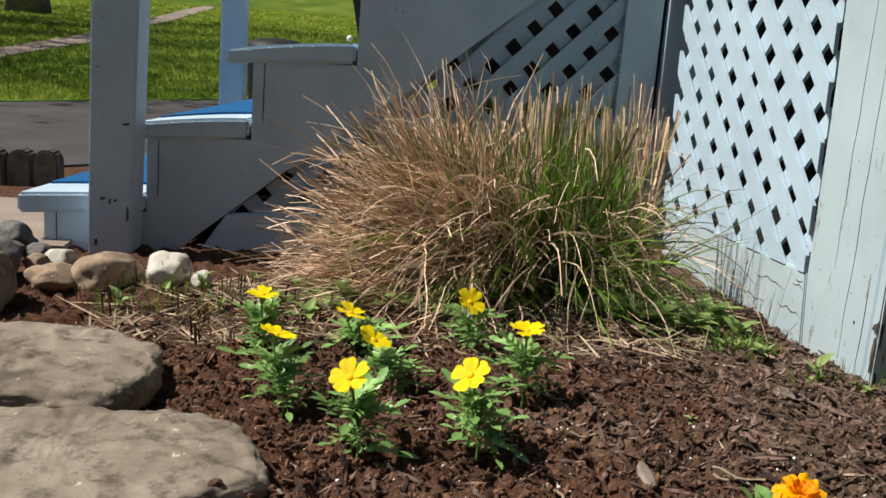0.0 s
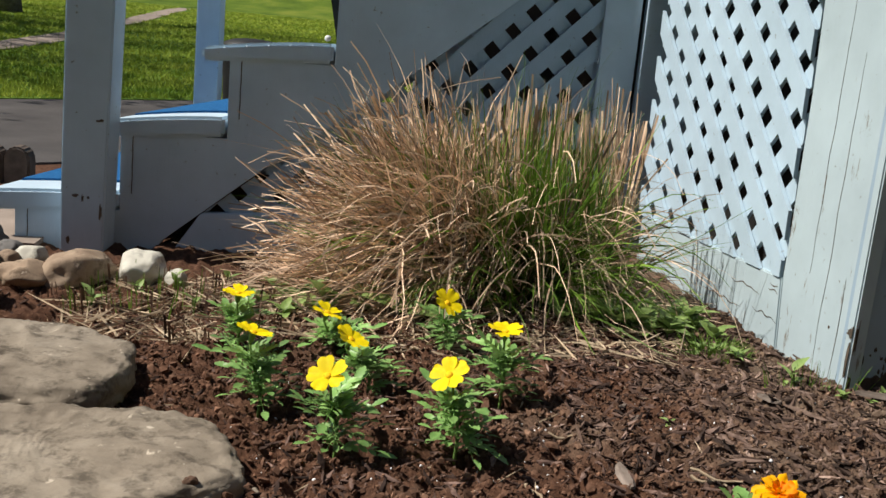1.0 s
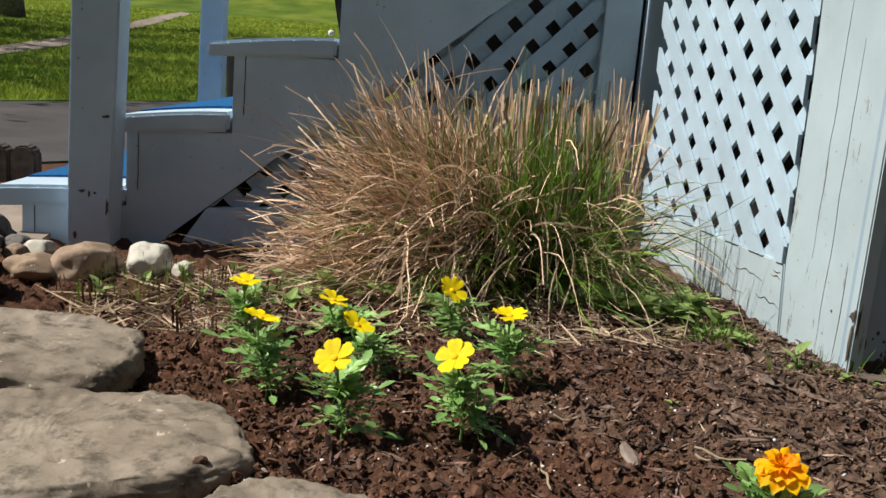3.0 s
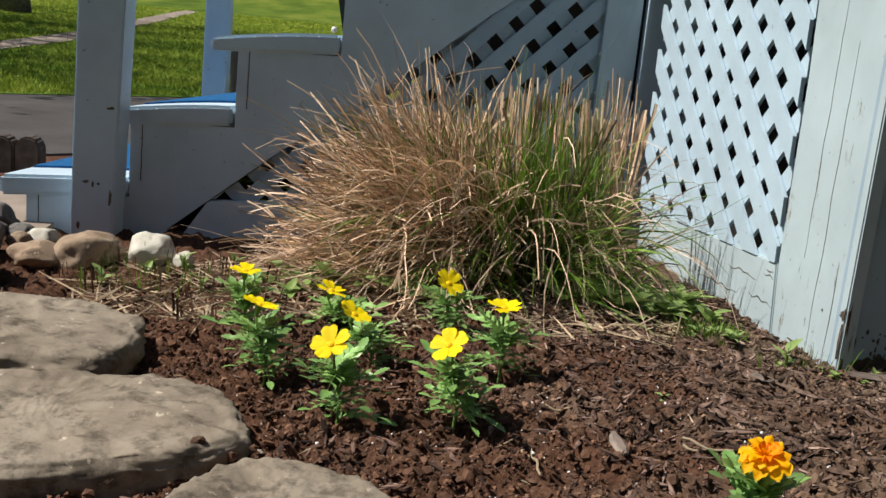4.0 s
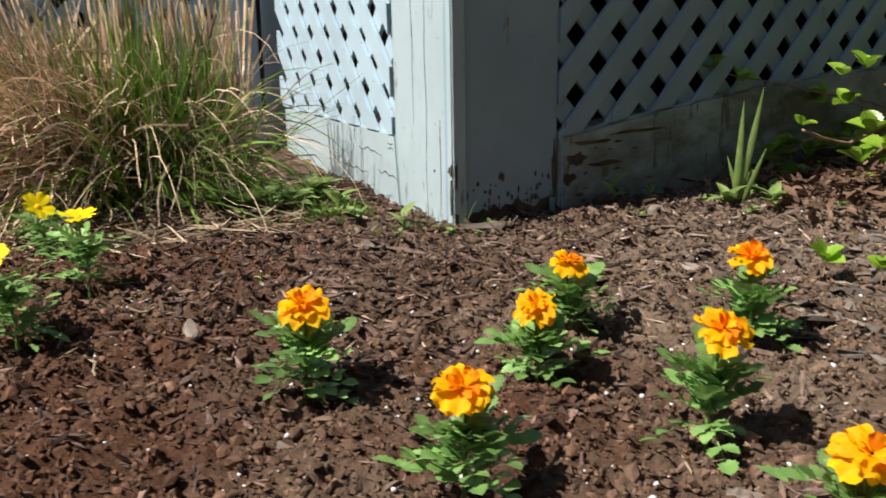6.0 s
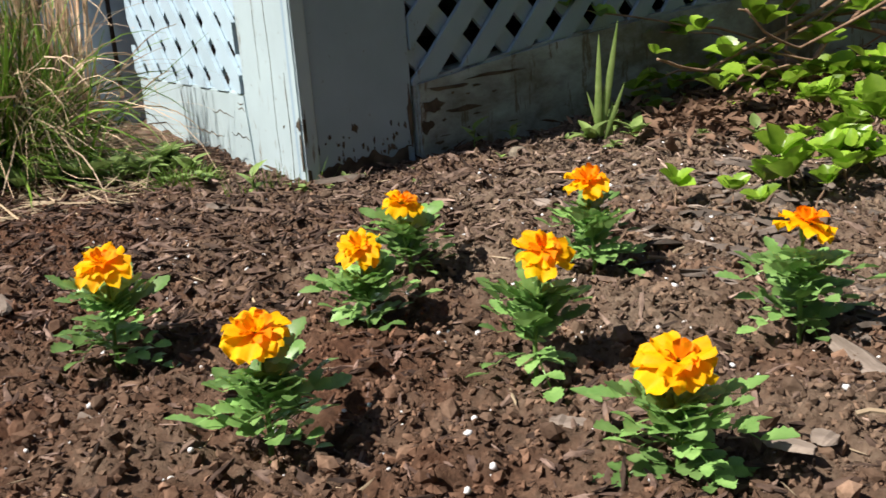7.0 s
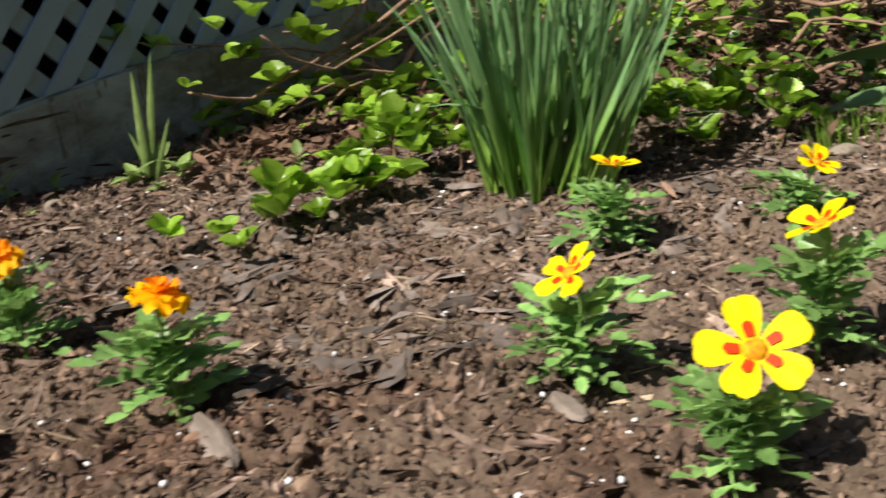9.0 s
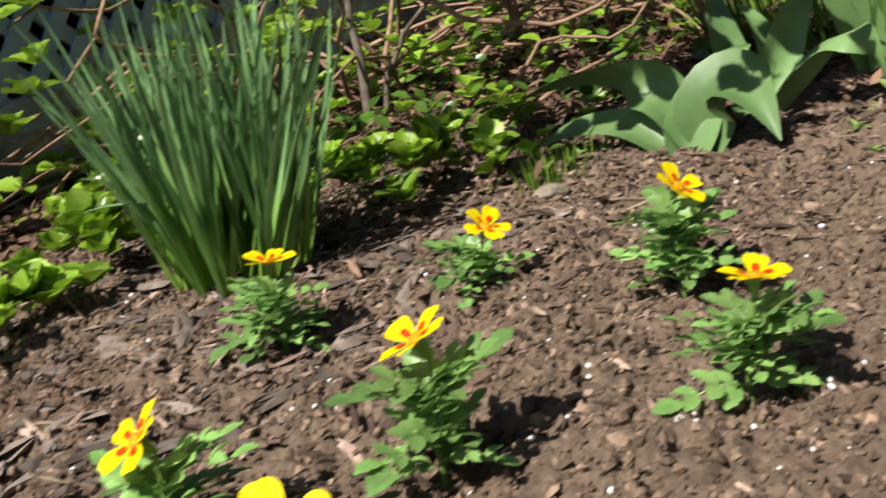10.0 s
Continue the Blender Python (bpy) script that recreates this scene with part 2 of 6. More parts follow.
CONCRETE = simple("weathered_concrete", [(0.3, (0.20, 0.16, 0.13)), (0.7, (0.34, 0.28, 0.235))], 5, 0.9, 0.15, 0.003, bump_scale=60)
BLACK = simple("flat_black", [(0.3, grey(0.010)), (0.7, grey(0.022))], 20, 0.6, 0.3, 0.001)
WHITE = simple("white_cap", [(0.3, grey(0.7)), (0.7, grey(0.8))], 30, 0.5, 0.3)


# ---- building blocks ----
def mesh_of(name, bm, smooth=False):
    me = bpy.data.meshes.new(name)
    bm.to_mesh(me)
    bm.free()
    if smooth:
        me.shade_smooth()
    return me


def part(name, bm, mat, parent=None, label="", smooth=False):
    me = bm if isinstance(bm, bpy.types.Mesh) else mesh_of(name, bm, smooth)
    if not me.materials:
        me.materials.append(mat)
    ob = new(name, me)
    ob.parent = parent
    return tagged(ob, label)


def thing(name, label, category, at=(0, 0, 0), group="", kind=""):
    e = new(name)
    e.empty_display_size = 0.05
    e.location = at
    return tagged(e, label, category, group, kind)


def pydata(name, verts, faces, mat, smooth=False):
    me = bpy.data.meshes.new(name)
    me.from_pydata(verts, [], faces)
    me.update()
    if smooth:
        me.shade_smooth()
    me.materials.append(mat)
    return me


def solid(poly, d0, d1, place, bevel=0.0):
    """A plate: outline poly in (s, z), from depth d0 to d1, laid out by place(s, d, z)."""
    bm = bmesh.new()
    a = [bm.verts.new(place(s, d0, z)) for s, z in poly]
    b = [bm.verts.new(place(s, d1, z)) for s, z in poly]
    n = len(poly)
    bm.faces.new(a)
    bm.faces.new(b[::-1])
    for i in range(n):
        bm.faces.new((a[i], b[i], b[(i + 1) % n], a[(i + 1) % n]))
    bmesh.ops.recalc_face_normals(bm, faces=bm.faces)
    if bevel:
        bmesh.ops.bevel(bm, geom=list(bm.edges), offset=bevel, segments=2, affect='EDGES', clamp_overlap=True)
    return bm


def rect(s0, s1, z0, z1):
    return [(s0, z0), (s1, z0), (s1, z1), (s0, z1)]


def clip(poly, inside, cut):
    out = []
    for p, q in zip(poly, poly[1:] + poly[:1]):
        if inside(p):
            out.append(p)
        if inside(p) != inside(q):
            out.append(cut(p, q))
    return out


def clip_half(poly, nx, nz, c):
    """Keep the side nx*s + nz*z <= c."""
    f = lambda p: nx * p[0] + nz * p[1] - c
    return clip(poly, lambda p: f(p) <= 0, lambda p, q: tuple(a + (b - a) * f(p) / (f(p) - f(q)) for a, b in zip(p, q)))


def g_height(x, y):
    """The lie of the bed: near level, lower towards the flagstones, small mounds."""
    h = 0.012 * noise.noise((x * 2.1, y * 2.1, 0.3)) + 0.006 * noise.noise((x * 6, y * 6, 4.0))
    left = max(0.0, min(1.0, (-0.15 - x) / 0.5))
    h -= 0.035 * left * max(0.0, min(1.0, (2.3 - y) / 0.6))
    h -= 0.055 * max(0.0, min(1.0, (0.6 - x) / 0.4)) * max(0.0, min(1.0, (y - 2.15) / 0.3))
    return h


# hollows dug just right of each plant, to deepen the dark of its shadow
PLANTED = [(-0.10, 1.30), (0.06, 1.32), (0.15, 1.54), (-0.06, 1.55), (0.09, 1.80), (-0.22, 1.46), (0.38, 1.01), (0.47, 0.74), (0.64, 0.96), (0.75, 1.09), (0.74, 0.76), (0.94, 0.98), (0.73, 0.52), (0.99, 0.68),
           (1.25, 0.44), (1.21, 0.24), (1.42, 0.32), (1.55, 0.68), (1.73, 0.55), (1.78, 0.31), (1.61, 0.15)]
CELLS = {}
for px, py in PLANTED:
    for ci in range(-1, 2):
        for cj in range(-1, 2):
            CELLS.setdefault((math.floor(px / 0.12) + ci, math.floor(py / 0.12) + cj), []).append((px + 0.028, py - 0.004))


def clods(x, y):
    """Worked, lumpy soil surface: broad heaves, fist-sized and finger-sized lumps."""
    a = noise.noise((x * 9, y * 9, 1.0))
    b = abs(noise.noise((x * 24, y * 24, 5.0)))
    c = abs(noise.noise((x * 52, y * 52, 9.0)))
    dip = sum(0.020 * math.exp(-((x - px) ** 2 + (y - py) ** 2) / 0.0016) for px, py in CELLS.get((math.floor(x / 0.12), math.floor(y / 0.12)), ()))
    return -dip + 0.014 * a + 0.036 * (0.28 - b) + 0.016 * (0.26 - c) + 0.009 * (0.25 - abs(noise.noise((x * 105, y * 105, 3.0))))


def tube(points, radii, sides=6):
    """A tapered tube along points."""
    bm = bmesh.new()
    rings = []
    pts = [Vector(p) for p in points]
    for i, p in enumerate(pts):
        d = (pts[min(i + 1, len(pts) - 1)] - pts[max(i - 1, 0)]).normalized()
        a = d.orthogonal().normalized()
        if rings:
            a = (prev - d * prev.dot(d)).normalized()
        prev = a
        b = d.cross(a)
        rings.append([bm.verts.new(p + (a * math.cos(k * math.tau / sides) + b * math.sin(k * math.tau / sides)) * radii[i]) for k in range(sides)])
    for r0, r1 in zip(rings, rings[1:]):
        for k in range(sides):
            bm.faces.new((r0[k], r0[(k + 1) % sides], r1[(k + 1) % sides], r1[k]))
    bm.faces.new(rings[0][::-1])
    bm.faces.new(rings[-1])
    return bm


# ---- ground: one sheet to the horizon ----
def axis(lo, hi, step, far):
    mid = np.arange(lo, hi, step)
    out, v, s = [], 0.0, step
    while v < far:
        s *= 1.35
        v += s
        out.append(v)
    out = np.array(out)
    return np.concatenate([lo - out[::-1], mid, mid[-1] + out])


def build_ground():
    xs, ys = axis(-0.9, 2.4, 0.0068, 160), axis(-0.2, 2.3, 0.0068, 160)
    verts = []
    for y in ys:
        for x in xs:
            near = -1.6 < x < 3.4 and -0.5 < y < 3.2
            z = g_height(x, y) if near else -0.03
            if near:
                z += clods(x, y)
            verts.append((x, y, z))
    nx = len(xs)
    i, j = np.meshgrid(np.arange(len(ys) - 1), np.arange(nx - 1), indexing="ij")
    a = (i * nx + j).ravel()
    faces = np.stack([a, a + 1, a + nx + 1, a + nx], 1).tolist()
    g = new("ground", pydata("ground", verts, faces, SOIL, True))
    tagged(g, "dark crumbly garden soil with bark mulch on top", "soil", kind="structure")


build_ground()

# ---- house frame: U along the shaded skirt, V along the sunlit skirt; the old corner is not square ----
CORNER = Vector((0.797, 1.698, 0))
UP = Vector((0, 0, 1))
U = Vector((math.cos(radians(16.5)), math.sin(radians(16.5)), 0))
V = Vector((math.cos(radians(97.7)), math.sin(radians(97.7)), 0))
STAIR_END = Vector((0.692, 2.787, 0))
SU = Vector((math.cos(radians(7)), math.sin(radians(7)), 0))
SV = Vector((math.sin(radians(6)), math.cos(radians(6)), 0))


def on_front(s, d, z):
    """Shaded skirt: s along from the corner, d out towards the bed."""
    return CORNER + U * s + U.cross(UP) * d + UP * z


def on_side(s, d, z):
    """Sunlit skirt: s back from the corner, d out to the stairs' side."""
    return CORNER + V * s - V.cross(UP) * d + UP * z


def on_side_leaning(s, d, z):
    """The sunlit lattice panel has sunk a little at its far end."""
    c, k = math.cos(radians(-1.95)), math.sin(radians(-1.95))
    a, b = s - 0.011, z + 0.030
    return on_side(0.011 + a * c - b * k, d, -0.030 + a * k + b * c)


def on_stair(s, d, z):
    """Stairs: s out from the inner corner, d towards the bed, z up; they fall off towards the driveway."""
    return STAIR_END - SU * s - SV * d + UP * (z + 0.035 * d)


LAT_W = 0.042


def lattice(owner, place, outline, front_sign, d_front, mat, box, shifts, pitch, slipped=None):
    """Two layers of slanting strips inside the convex outline; front_sign: slope of the outer layer."""
    s0, s1, z0, z1 = box
    half = LAT_W * math.sqrt(2) / 2
    for layer, sign in ((0, front_sign), (1, -front_sign)):
        d1 = d_front - 0.011 * layer
        shift = shifts[layer]
        lo = min(s0 - sign * z for z in (z0, z1))
        hi = max(s1 - sign * z for z in (z0, z1))
        k = math.floor(lo / pitch)
        while k * pitch < hi + pitch:
            c = k * pitch + shift + 0.002 * math.sin(k * 2.3 + layer)
            if layer == 0 and k == slipped:
                c += 0.014
            k += 1
            poly = [(c - half + sign * z0, z0), (c + half + sign * z0, z0), (c + half + sign * z1, z1), (c - half + sign * z1, z1)]
            for nx, nz, cc in outline:
                poly = clip_half(poly, nx, nz, cc) if len(poly) > 2 else []
            if len(poly) > 2:
                part("lattice_strip", solid(poly, d1 - 0.009, d1, place), mat, owner)


def build_porch():
    side = thing("porch_skirt_side", "sunlit pale blue lattice porch skirting with peeling paint", "lattice skirting", CORNER * 0, kind="structure")
    z_top = 0.95
    edge = [(0.0, -0.04), (0.232, -0.04), (0.256, 0.15), (0.262, 0.52), (0.290, z_top), (0.0, z_top)]
    part("corner_board", solid(edge, -0.03, 0.0, on_side, 0.003), PAINT_OLD, side, "wide pale blue corner board, paint cracked at the foot")
    part("base_board", solid([(0.236, -0.04), (0.972, -0.04), (0.972, 0.130), (0.2595, 0.147)], -0.05, 0.0006, on_side, 0.003), PAINT_OLD, side, "cracked pale blue timber along the ground")
    outline = [(-1, 0.0085, -0.2555), (1, 0, 0.985), (0.011, -1, -0.1516), (0, 1, z_top)]
    lattice(side, on_side_leaning, outline, 1, 0.004, PAINT, (0.2, 0.985, 0.12, z_top), (0.0973, 0.0373), 0.1125, -1)

    front = thing("porch_skirt_front", "shaded pale blue lattice porch skirting with stained timber base", "lattice skirting", kind="structure")
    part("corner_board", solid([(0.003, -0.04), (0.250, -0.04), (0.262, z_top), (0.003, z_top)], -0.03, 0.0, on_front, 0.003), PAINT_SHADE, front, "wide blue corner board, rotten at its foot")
    base = [(0.255, -0.05), (3.2, -0.05), (3.2, 0.235), (1.6, 0.222), (1.04, 0.211), (0.685, 0.192), (0.472, 0.174), (0.257, 0.152)]
    part("base_board", solid(base, -0.05, 0.010, on_front, 0.006), PAINT_STAINED, front, "dirty blue timber along the ground")
    outline = [(-1, 0.012, -0.2515), (1, 0, 3.2), (0, -1, -0.145), (0, 1, z_top)]
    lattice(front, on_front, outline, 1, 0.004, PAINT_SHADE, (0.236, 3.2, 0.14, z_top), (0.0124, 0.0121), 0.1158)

    rng = random.Random(3)
    def patch(s, z, w, h, lo):
        return [(max(lo, s + w * math.cos(a) * rng.uniform(.5, 1.25)), z + h * math.sin(a) * rng.uniform(.4, 1.3)) for a in np.linspace(0, math.tau, 15)[:-1]]

    def crack(pts, w, flat):
        n = len(pts) - 1
        lo = [(a - (0 if flat else w * math.sin(math.pi * k / n) + 1e-4), b - (w * math.sin(math.pi * k / n) + 1e-4 if flat else 0)) for k, (a, b) in enumerate(pts)]
        hi = [(a + (0 if flat else w * math.sin(math.pi * k / n) + 1e-4), b + (w * math.sin(math.pi * k / n) + 1e-4 if flat else 0)) for k, (a, b) in enumerate(pts)]
        return lo + hi[::-1]

    ragged = [(s, 0.030 + 0.035 * noise.noise((s * 17, 0.4, 7)) + 0.012 * noise.noise((s * 60, 2.4, 7))) for s in np.linspace(0.232, 0.004, 60)]
    part("rot_patch", solid([(0.004, -0.04), (0.232, -0.04)] + [(s, max(0.012, z)) for s, z in ragged], 0.0, 0.0018, on_front), ROTTEN, front, "dark rotten wood where paint is gone")
    for s, z, w, h in ((0.009, 0.10, 0.006, 0.035), (0.243, 0.09, 0.005, 0.05), (0.112, 0.088, 0.007, 0.010)):
        part("rot_patch", solid(patch(s, z, w, h, 0.004), 0.0, 0.0016, on_front), ROTTEN, front, "dark rotten wood where paint is gone")
    for s, z, w, h in ((0.005, 0.112, 0.013, 0.011), (0.005, 0.060, 0.005, 0.045), (0.03, 0.008, 0.014, 0.010), (0.075, 0.102, 0.002, 0.003)):
        part("rot_patch", solid(patch(s, z, w, h, 0.002), 0.0, 0.0015, on_side), ROTTEN, side, "dark rotten wood where paint is gone")
    for s, z0, z1, w in ((0.05, 0.0, 0.20, 0.0006), (0.108, 0.02, 0.60, 0.0004), (0.165, 0.18, 0.70, 0.0003)):
        pts = [(s + 0.004 * noise.noise((z * 14, s * 50, 1)), z) for z in np.linspace(z0, z1, 17)]
        part("crack", solid(crack(pts, w, False), 0.0003, 0.0008, on_side), ROTTEN, side)
    for s0, s1, z in ((0.262, 0.30, 0.115), (0.265, 0.295, 0.128), (0.252, 0.35, 0.058), (0.33, 0.46, 0.095), (0.40, 0.58, 0.045)):
        pts = [(s, z + 0.010 * noise.noise((s * 40, z * 60, 2))) for s in np.linspace(s0, s1, 15)]
        part("crack", solid(crack(pts, 0.0011, True), 0.0, 0.0012, on_side), ROTTEN, side)

    for k in range(44):
        s, z = rng.uniform(0.02, 0.24), 0.02 + abs(rng.gauss(0, 0.034))
        part("rot_patch", solid(patch(s, z, rng.uniform(0.0008, 0.004), rng.uniform(0.0015, 0.008), 0.004), 0.0, 0.0014, on_front), ROTTEN, front, "dark rotten wood where paint is gone")
    for k in range(16):
        s, z = 0.258 + abs(rng.gauss(0, 0.16)), rng.uniform(0.0, 0.135)
        part("rot_patch", solid(patch(s, z, rng.uniform(0.003, 0.016), rng.uniform(0.001, 0.0035), 0.262), 0.0095, 0.0112, on_front), ROTTEN, front, "dark rotten wood where paint is gone")
    for s, z, w, h in ((0.335, 0.132, 0.075, 0.005), (0.29, 0.103, 0.030, 0.014), (0.46, 0.142, 0.085, 0.0035), (0.275, 0.065, 0.018, 0.014), (0.37, 0.085, 0.05, 0.006)):
        part("rot_patch", solid(patch(s, z, w, h, 0.262), 0.0095, 0.0115, on_front), ROTTEN, front, "dark rotten wood where paint is gone")

    # Deck lies out of view and keeps the space under it dark.
    deck = thing("porch_deck", "unseen porch floor with added walls, darkening the space behind the lattice", "porch floor", kind="structure")
    part("deck_boards", solid(rect(-0.02, 3.2, 0.95, 1.0), -2.4, 0.02, on_front), PAINT, deck)
    # Added black sheet standing in for the darkness behind the sunlit lattice.
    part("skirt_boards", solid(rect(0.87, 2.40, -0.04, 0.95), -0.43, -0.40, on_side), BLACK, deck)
    # Unseen walls, added to close off the sunlit ground behind the lattice.
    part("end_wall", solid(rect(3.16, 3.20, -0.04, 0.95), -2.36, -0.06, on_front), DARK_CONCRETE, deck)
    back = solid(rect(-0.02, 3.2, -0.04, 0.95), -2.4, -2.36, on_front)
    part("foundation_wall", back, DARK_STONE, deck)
    # Walls added out of view to hold back skylight from the shaded skirting.
    for name, a, b in (("wall_south", (-1.5, -2.8), (7.0, -2.8)), ("wall_east", (7.0, -2.8), (7.0, 5.0))):
        a, b = Vector((*a, 0)), Vector((*b, 0))
        n = (b - a).normalized().cross(UP) * 0.2
        bm = solid(rect(0, 1, -0.1, 4.5), 0, 1, lambda s, d, z: a.lerp(b, s) + n * d + UP * z)
        w = new(name, mesh_of(name, bm))
        w.data.materials.append(DARK_SCREEN)
        tagged(w, "added dark wall out of view that blocks part of the sky", "wall", kind="structure")


build_porch()

STAIR_W = 1.22
TREADS = [(1.385, 1.692, 0.044, 0.084), (1.134, 1.415, 0.242, 0.288), (0.874, 1.198, 0.446, 0.492), (0.62, 0.94, 0.650, 0.695)]
RISERS = (1.629, 1.383, 1.128, 0.870)


def build_stairs():
    st = thing("porch_stairs", "pale blue painted wooden porch stairs with blue carpet on the treads", "stairs", kind="structure")
    zig = [(1.629, -0.10), (1.629, 0.043), (1.383, 0.043), (1.383, 0.241), (1.128, 0.241), (1.128, 0.445), (0.870, 0.445), (0.870, 0.649),
           (0.62, 0.649), (0.62, 0.86), (0.16, 0.86), (0.444, 0.621), (0.738, 0.385), (1.032, 0.171), (1.283, -0.033), (1.31, -0.10)]
    for d in (0.0, -STAIR_W + 0.035):
        bm = solid(zig[::-1], d - 0.035, d, on_stair)
        bmesh.ops.triangulate(bm, faces=[f for f in bm.faces if len(f.verts) > 4])
        part("stringer", bm, PAINT_STAIR, st)
    fall = (0.010, 0.026, 0.034, 0.034)
    def tilted(s0, s1, z0, z1, drop):
        """A tread that droops towards its outer end, more on top than below."""
        top = [(s1 + (s0 - s1) * k / 6, z1 + 0.008 - drop * (1 - k / 6) ** 1.6) for k in range(7)]
        return [(s0, z0 + 0.003), (s1, z0 - 0.014)] + top
    for i, (s0, s1, z0, z1) in enumerate(TREADS):
        part("tread", solid(tilted(s0, s1, z0, z1, fall[i]), -STAIR_W - 0.02, 0.012, on_stair, 0.008), PAINT_STAIR, st)
        if i < 2:
            part("tread_carpet", solid(tilted(s0 + 0.004, s1 - 0.012, z1 - 0.004, z1 + 0.006, fall[i]), -STAIR_W + 0.02, -0.16, on_stair, 0.002), CARPET, st, "blue carpet strip")
        rs = RISERS[i]
        part("riser", solid(rect(rs - 0.020, rs - 0.004, z0 - 0.16, z0 - 0.002), -STAIR_W + 0.036, -0.037, on_stair), PAINT_STAIR, st)
        if i < 3:
            part("riser_end", solid(rect(rs - 0.026, rs + 0.001, z0 - 0.155, z0 - 0.003), 0.0, 0.003, on_stair, 0.001), PAINT_STAIR, st)
            seam = [(rs - 0.0275 + 0.0006 * math.sin(k * 2.1), z0 - 0.155 + 0.019 * k) for k in range(9)]
            part("crack", solid([(a - 0.001, b) for a, b in seam] + [(a + 0.001, b) for a, b in seam[::-1]], 0.0002, 0.001, on_stair), ROTTEN, st)
    rng = random.Random(12)
    for s, z, w, h in ((1.455, 0.090, 0.009, 0.004), (1.438, 0.082, 0.003, 0.010), (1.402, 0.272, 0.010, 0.004), (1.470, -0.02, 0.006, 0.010), (1.396, 0.05, 0.004, 0.020), (1.425, 0.086, 0.004, 0.003)):
        spot = [(s + w * math.cos(a) * rng.uniform(.6, 1.2), z + h * math.sin(a) * rng.uniform(.5, 1.3)) for a in np.linspace(0, math.tau, 11)[:-1]]
        part("rot_patch", solid(spot, 0.0995, 0.1012, on_stair), ROTTEN, st, "dark rot and nail holes in the paint")
    part("riser_carpet", solid(rect(1.384, 1.390, 0.094, 0.238), -STAIR_W + 0.04, -0.06, on_stair), CARPET, st, "blue carpet strip")
    part("newel_post", solid([(1.391, -0.10), (1.491, -0.10), (1.477, 1.25), (1.358, 1.25)], 0.016, 0.10, on_stair, 0.004), PAINT_STAIR, st)
    part("newel_post", solid([(1.448, -0.10), (1.530, -0.10), (1.530, 1.25), (1.452, 1.25)], -STAIR_W - 0.105, -STAIR_W - 0.022, on_stair, 0.004), PAINT_STAIR, st)

    sk = thing("stair_skirt", "shaded blue lattice and boards closing the space under the stairs", "lattice skirting", kind="structure")
    part("base_board", solid([(-0.1, -0.10), (1.28, -0.10), (1.185, 0.046), (0.9, 0.060), (-0.1, 0.068)], -0.03, 0.001, on_stair, 0.003), PAINT_STAIR, sk)
    part("trim_board", solid(rect(0.068, 0.170, -0.10, 1.0), -0.03, 0.002, on_stair, 0.002), PAINT_STAIR, sk)
    part("trim_board", solid(rect(-0.10, 0.056, -0.10, 1.0), -0.03, 0.030, on_stair, 0.002), PAINT_STAIR, sk)
    outline = [(-1, 0, -0.168), (0.625, 0.78, 0.775), (0, -1, -0.05), (1, 0, 1.3)]
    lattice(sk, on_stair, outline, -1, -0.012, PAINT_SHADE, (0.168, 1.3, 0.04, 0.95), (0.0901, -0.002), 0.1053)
    # Dark panels added so the lattice holes read as deep shade.
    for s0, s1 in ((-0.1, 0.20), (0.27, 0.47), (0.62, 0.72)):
        part("inner_board", solid(rect(s0, s1, -0.10, 0.86), -STAIR_W + 0.05, -STAIR_W + 0.08, on_stair, 0.002), DARK_SCREEN, sk, "added dark panel standing in for the darkness under the stairs")
    part("base_board", solid(rect(-0.1, 1.28, -0.10, 0.19), -STAIR_W, -STAIR_W + 0.03, on_stair, 0.003), PAINT_STAIR, sk)


build_stairs()

# ---- beyond the stairs: driveway, lawn, path, trees ----
def flat_sheet(name, poly, z0, z1, mat, label, category):
    ob = new(name, mesh_of(name, solid(poly, z0, z1, lambda s, d, z: Vector((s, z, d)))))
    ob.data.materials.append(mat)
    return tagged(ob, label, category, kind="structure")


ALONG = Vector((0.735, 0.678, 0))


def strip(a, b, t0, t1):
    a, b = Vector((*a, 0)), Vector((*b, 0))
    return [tuple((p + ALONG * t).xy) for p, t in ((a, t0), (a, t1), (b, t1), (b, t0))]


flat_sheet("driveway", strip((-1.37, 3.45), (-1.86, 5.53), -40, 30), -0.10, -0.022, ASPHALT, "grey asphalt driveway beside the lawn", "driveway")
TURF = simple("turf", [(0.3, (0.05, 0.10, 0.012)), (0.55, (0.10, 0.17, 0.02)), (0.75, (0.19, 0.22, 0.045))], 0.35, 0.95, 0.1, 0.02, bump_scale=40)
flat_sheet("lawn", strip((-1.86, 5.56), (-120, 130), -60, 120), -0.12, -0.020, TURF, "bright green lawn", "lawn")


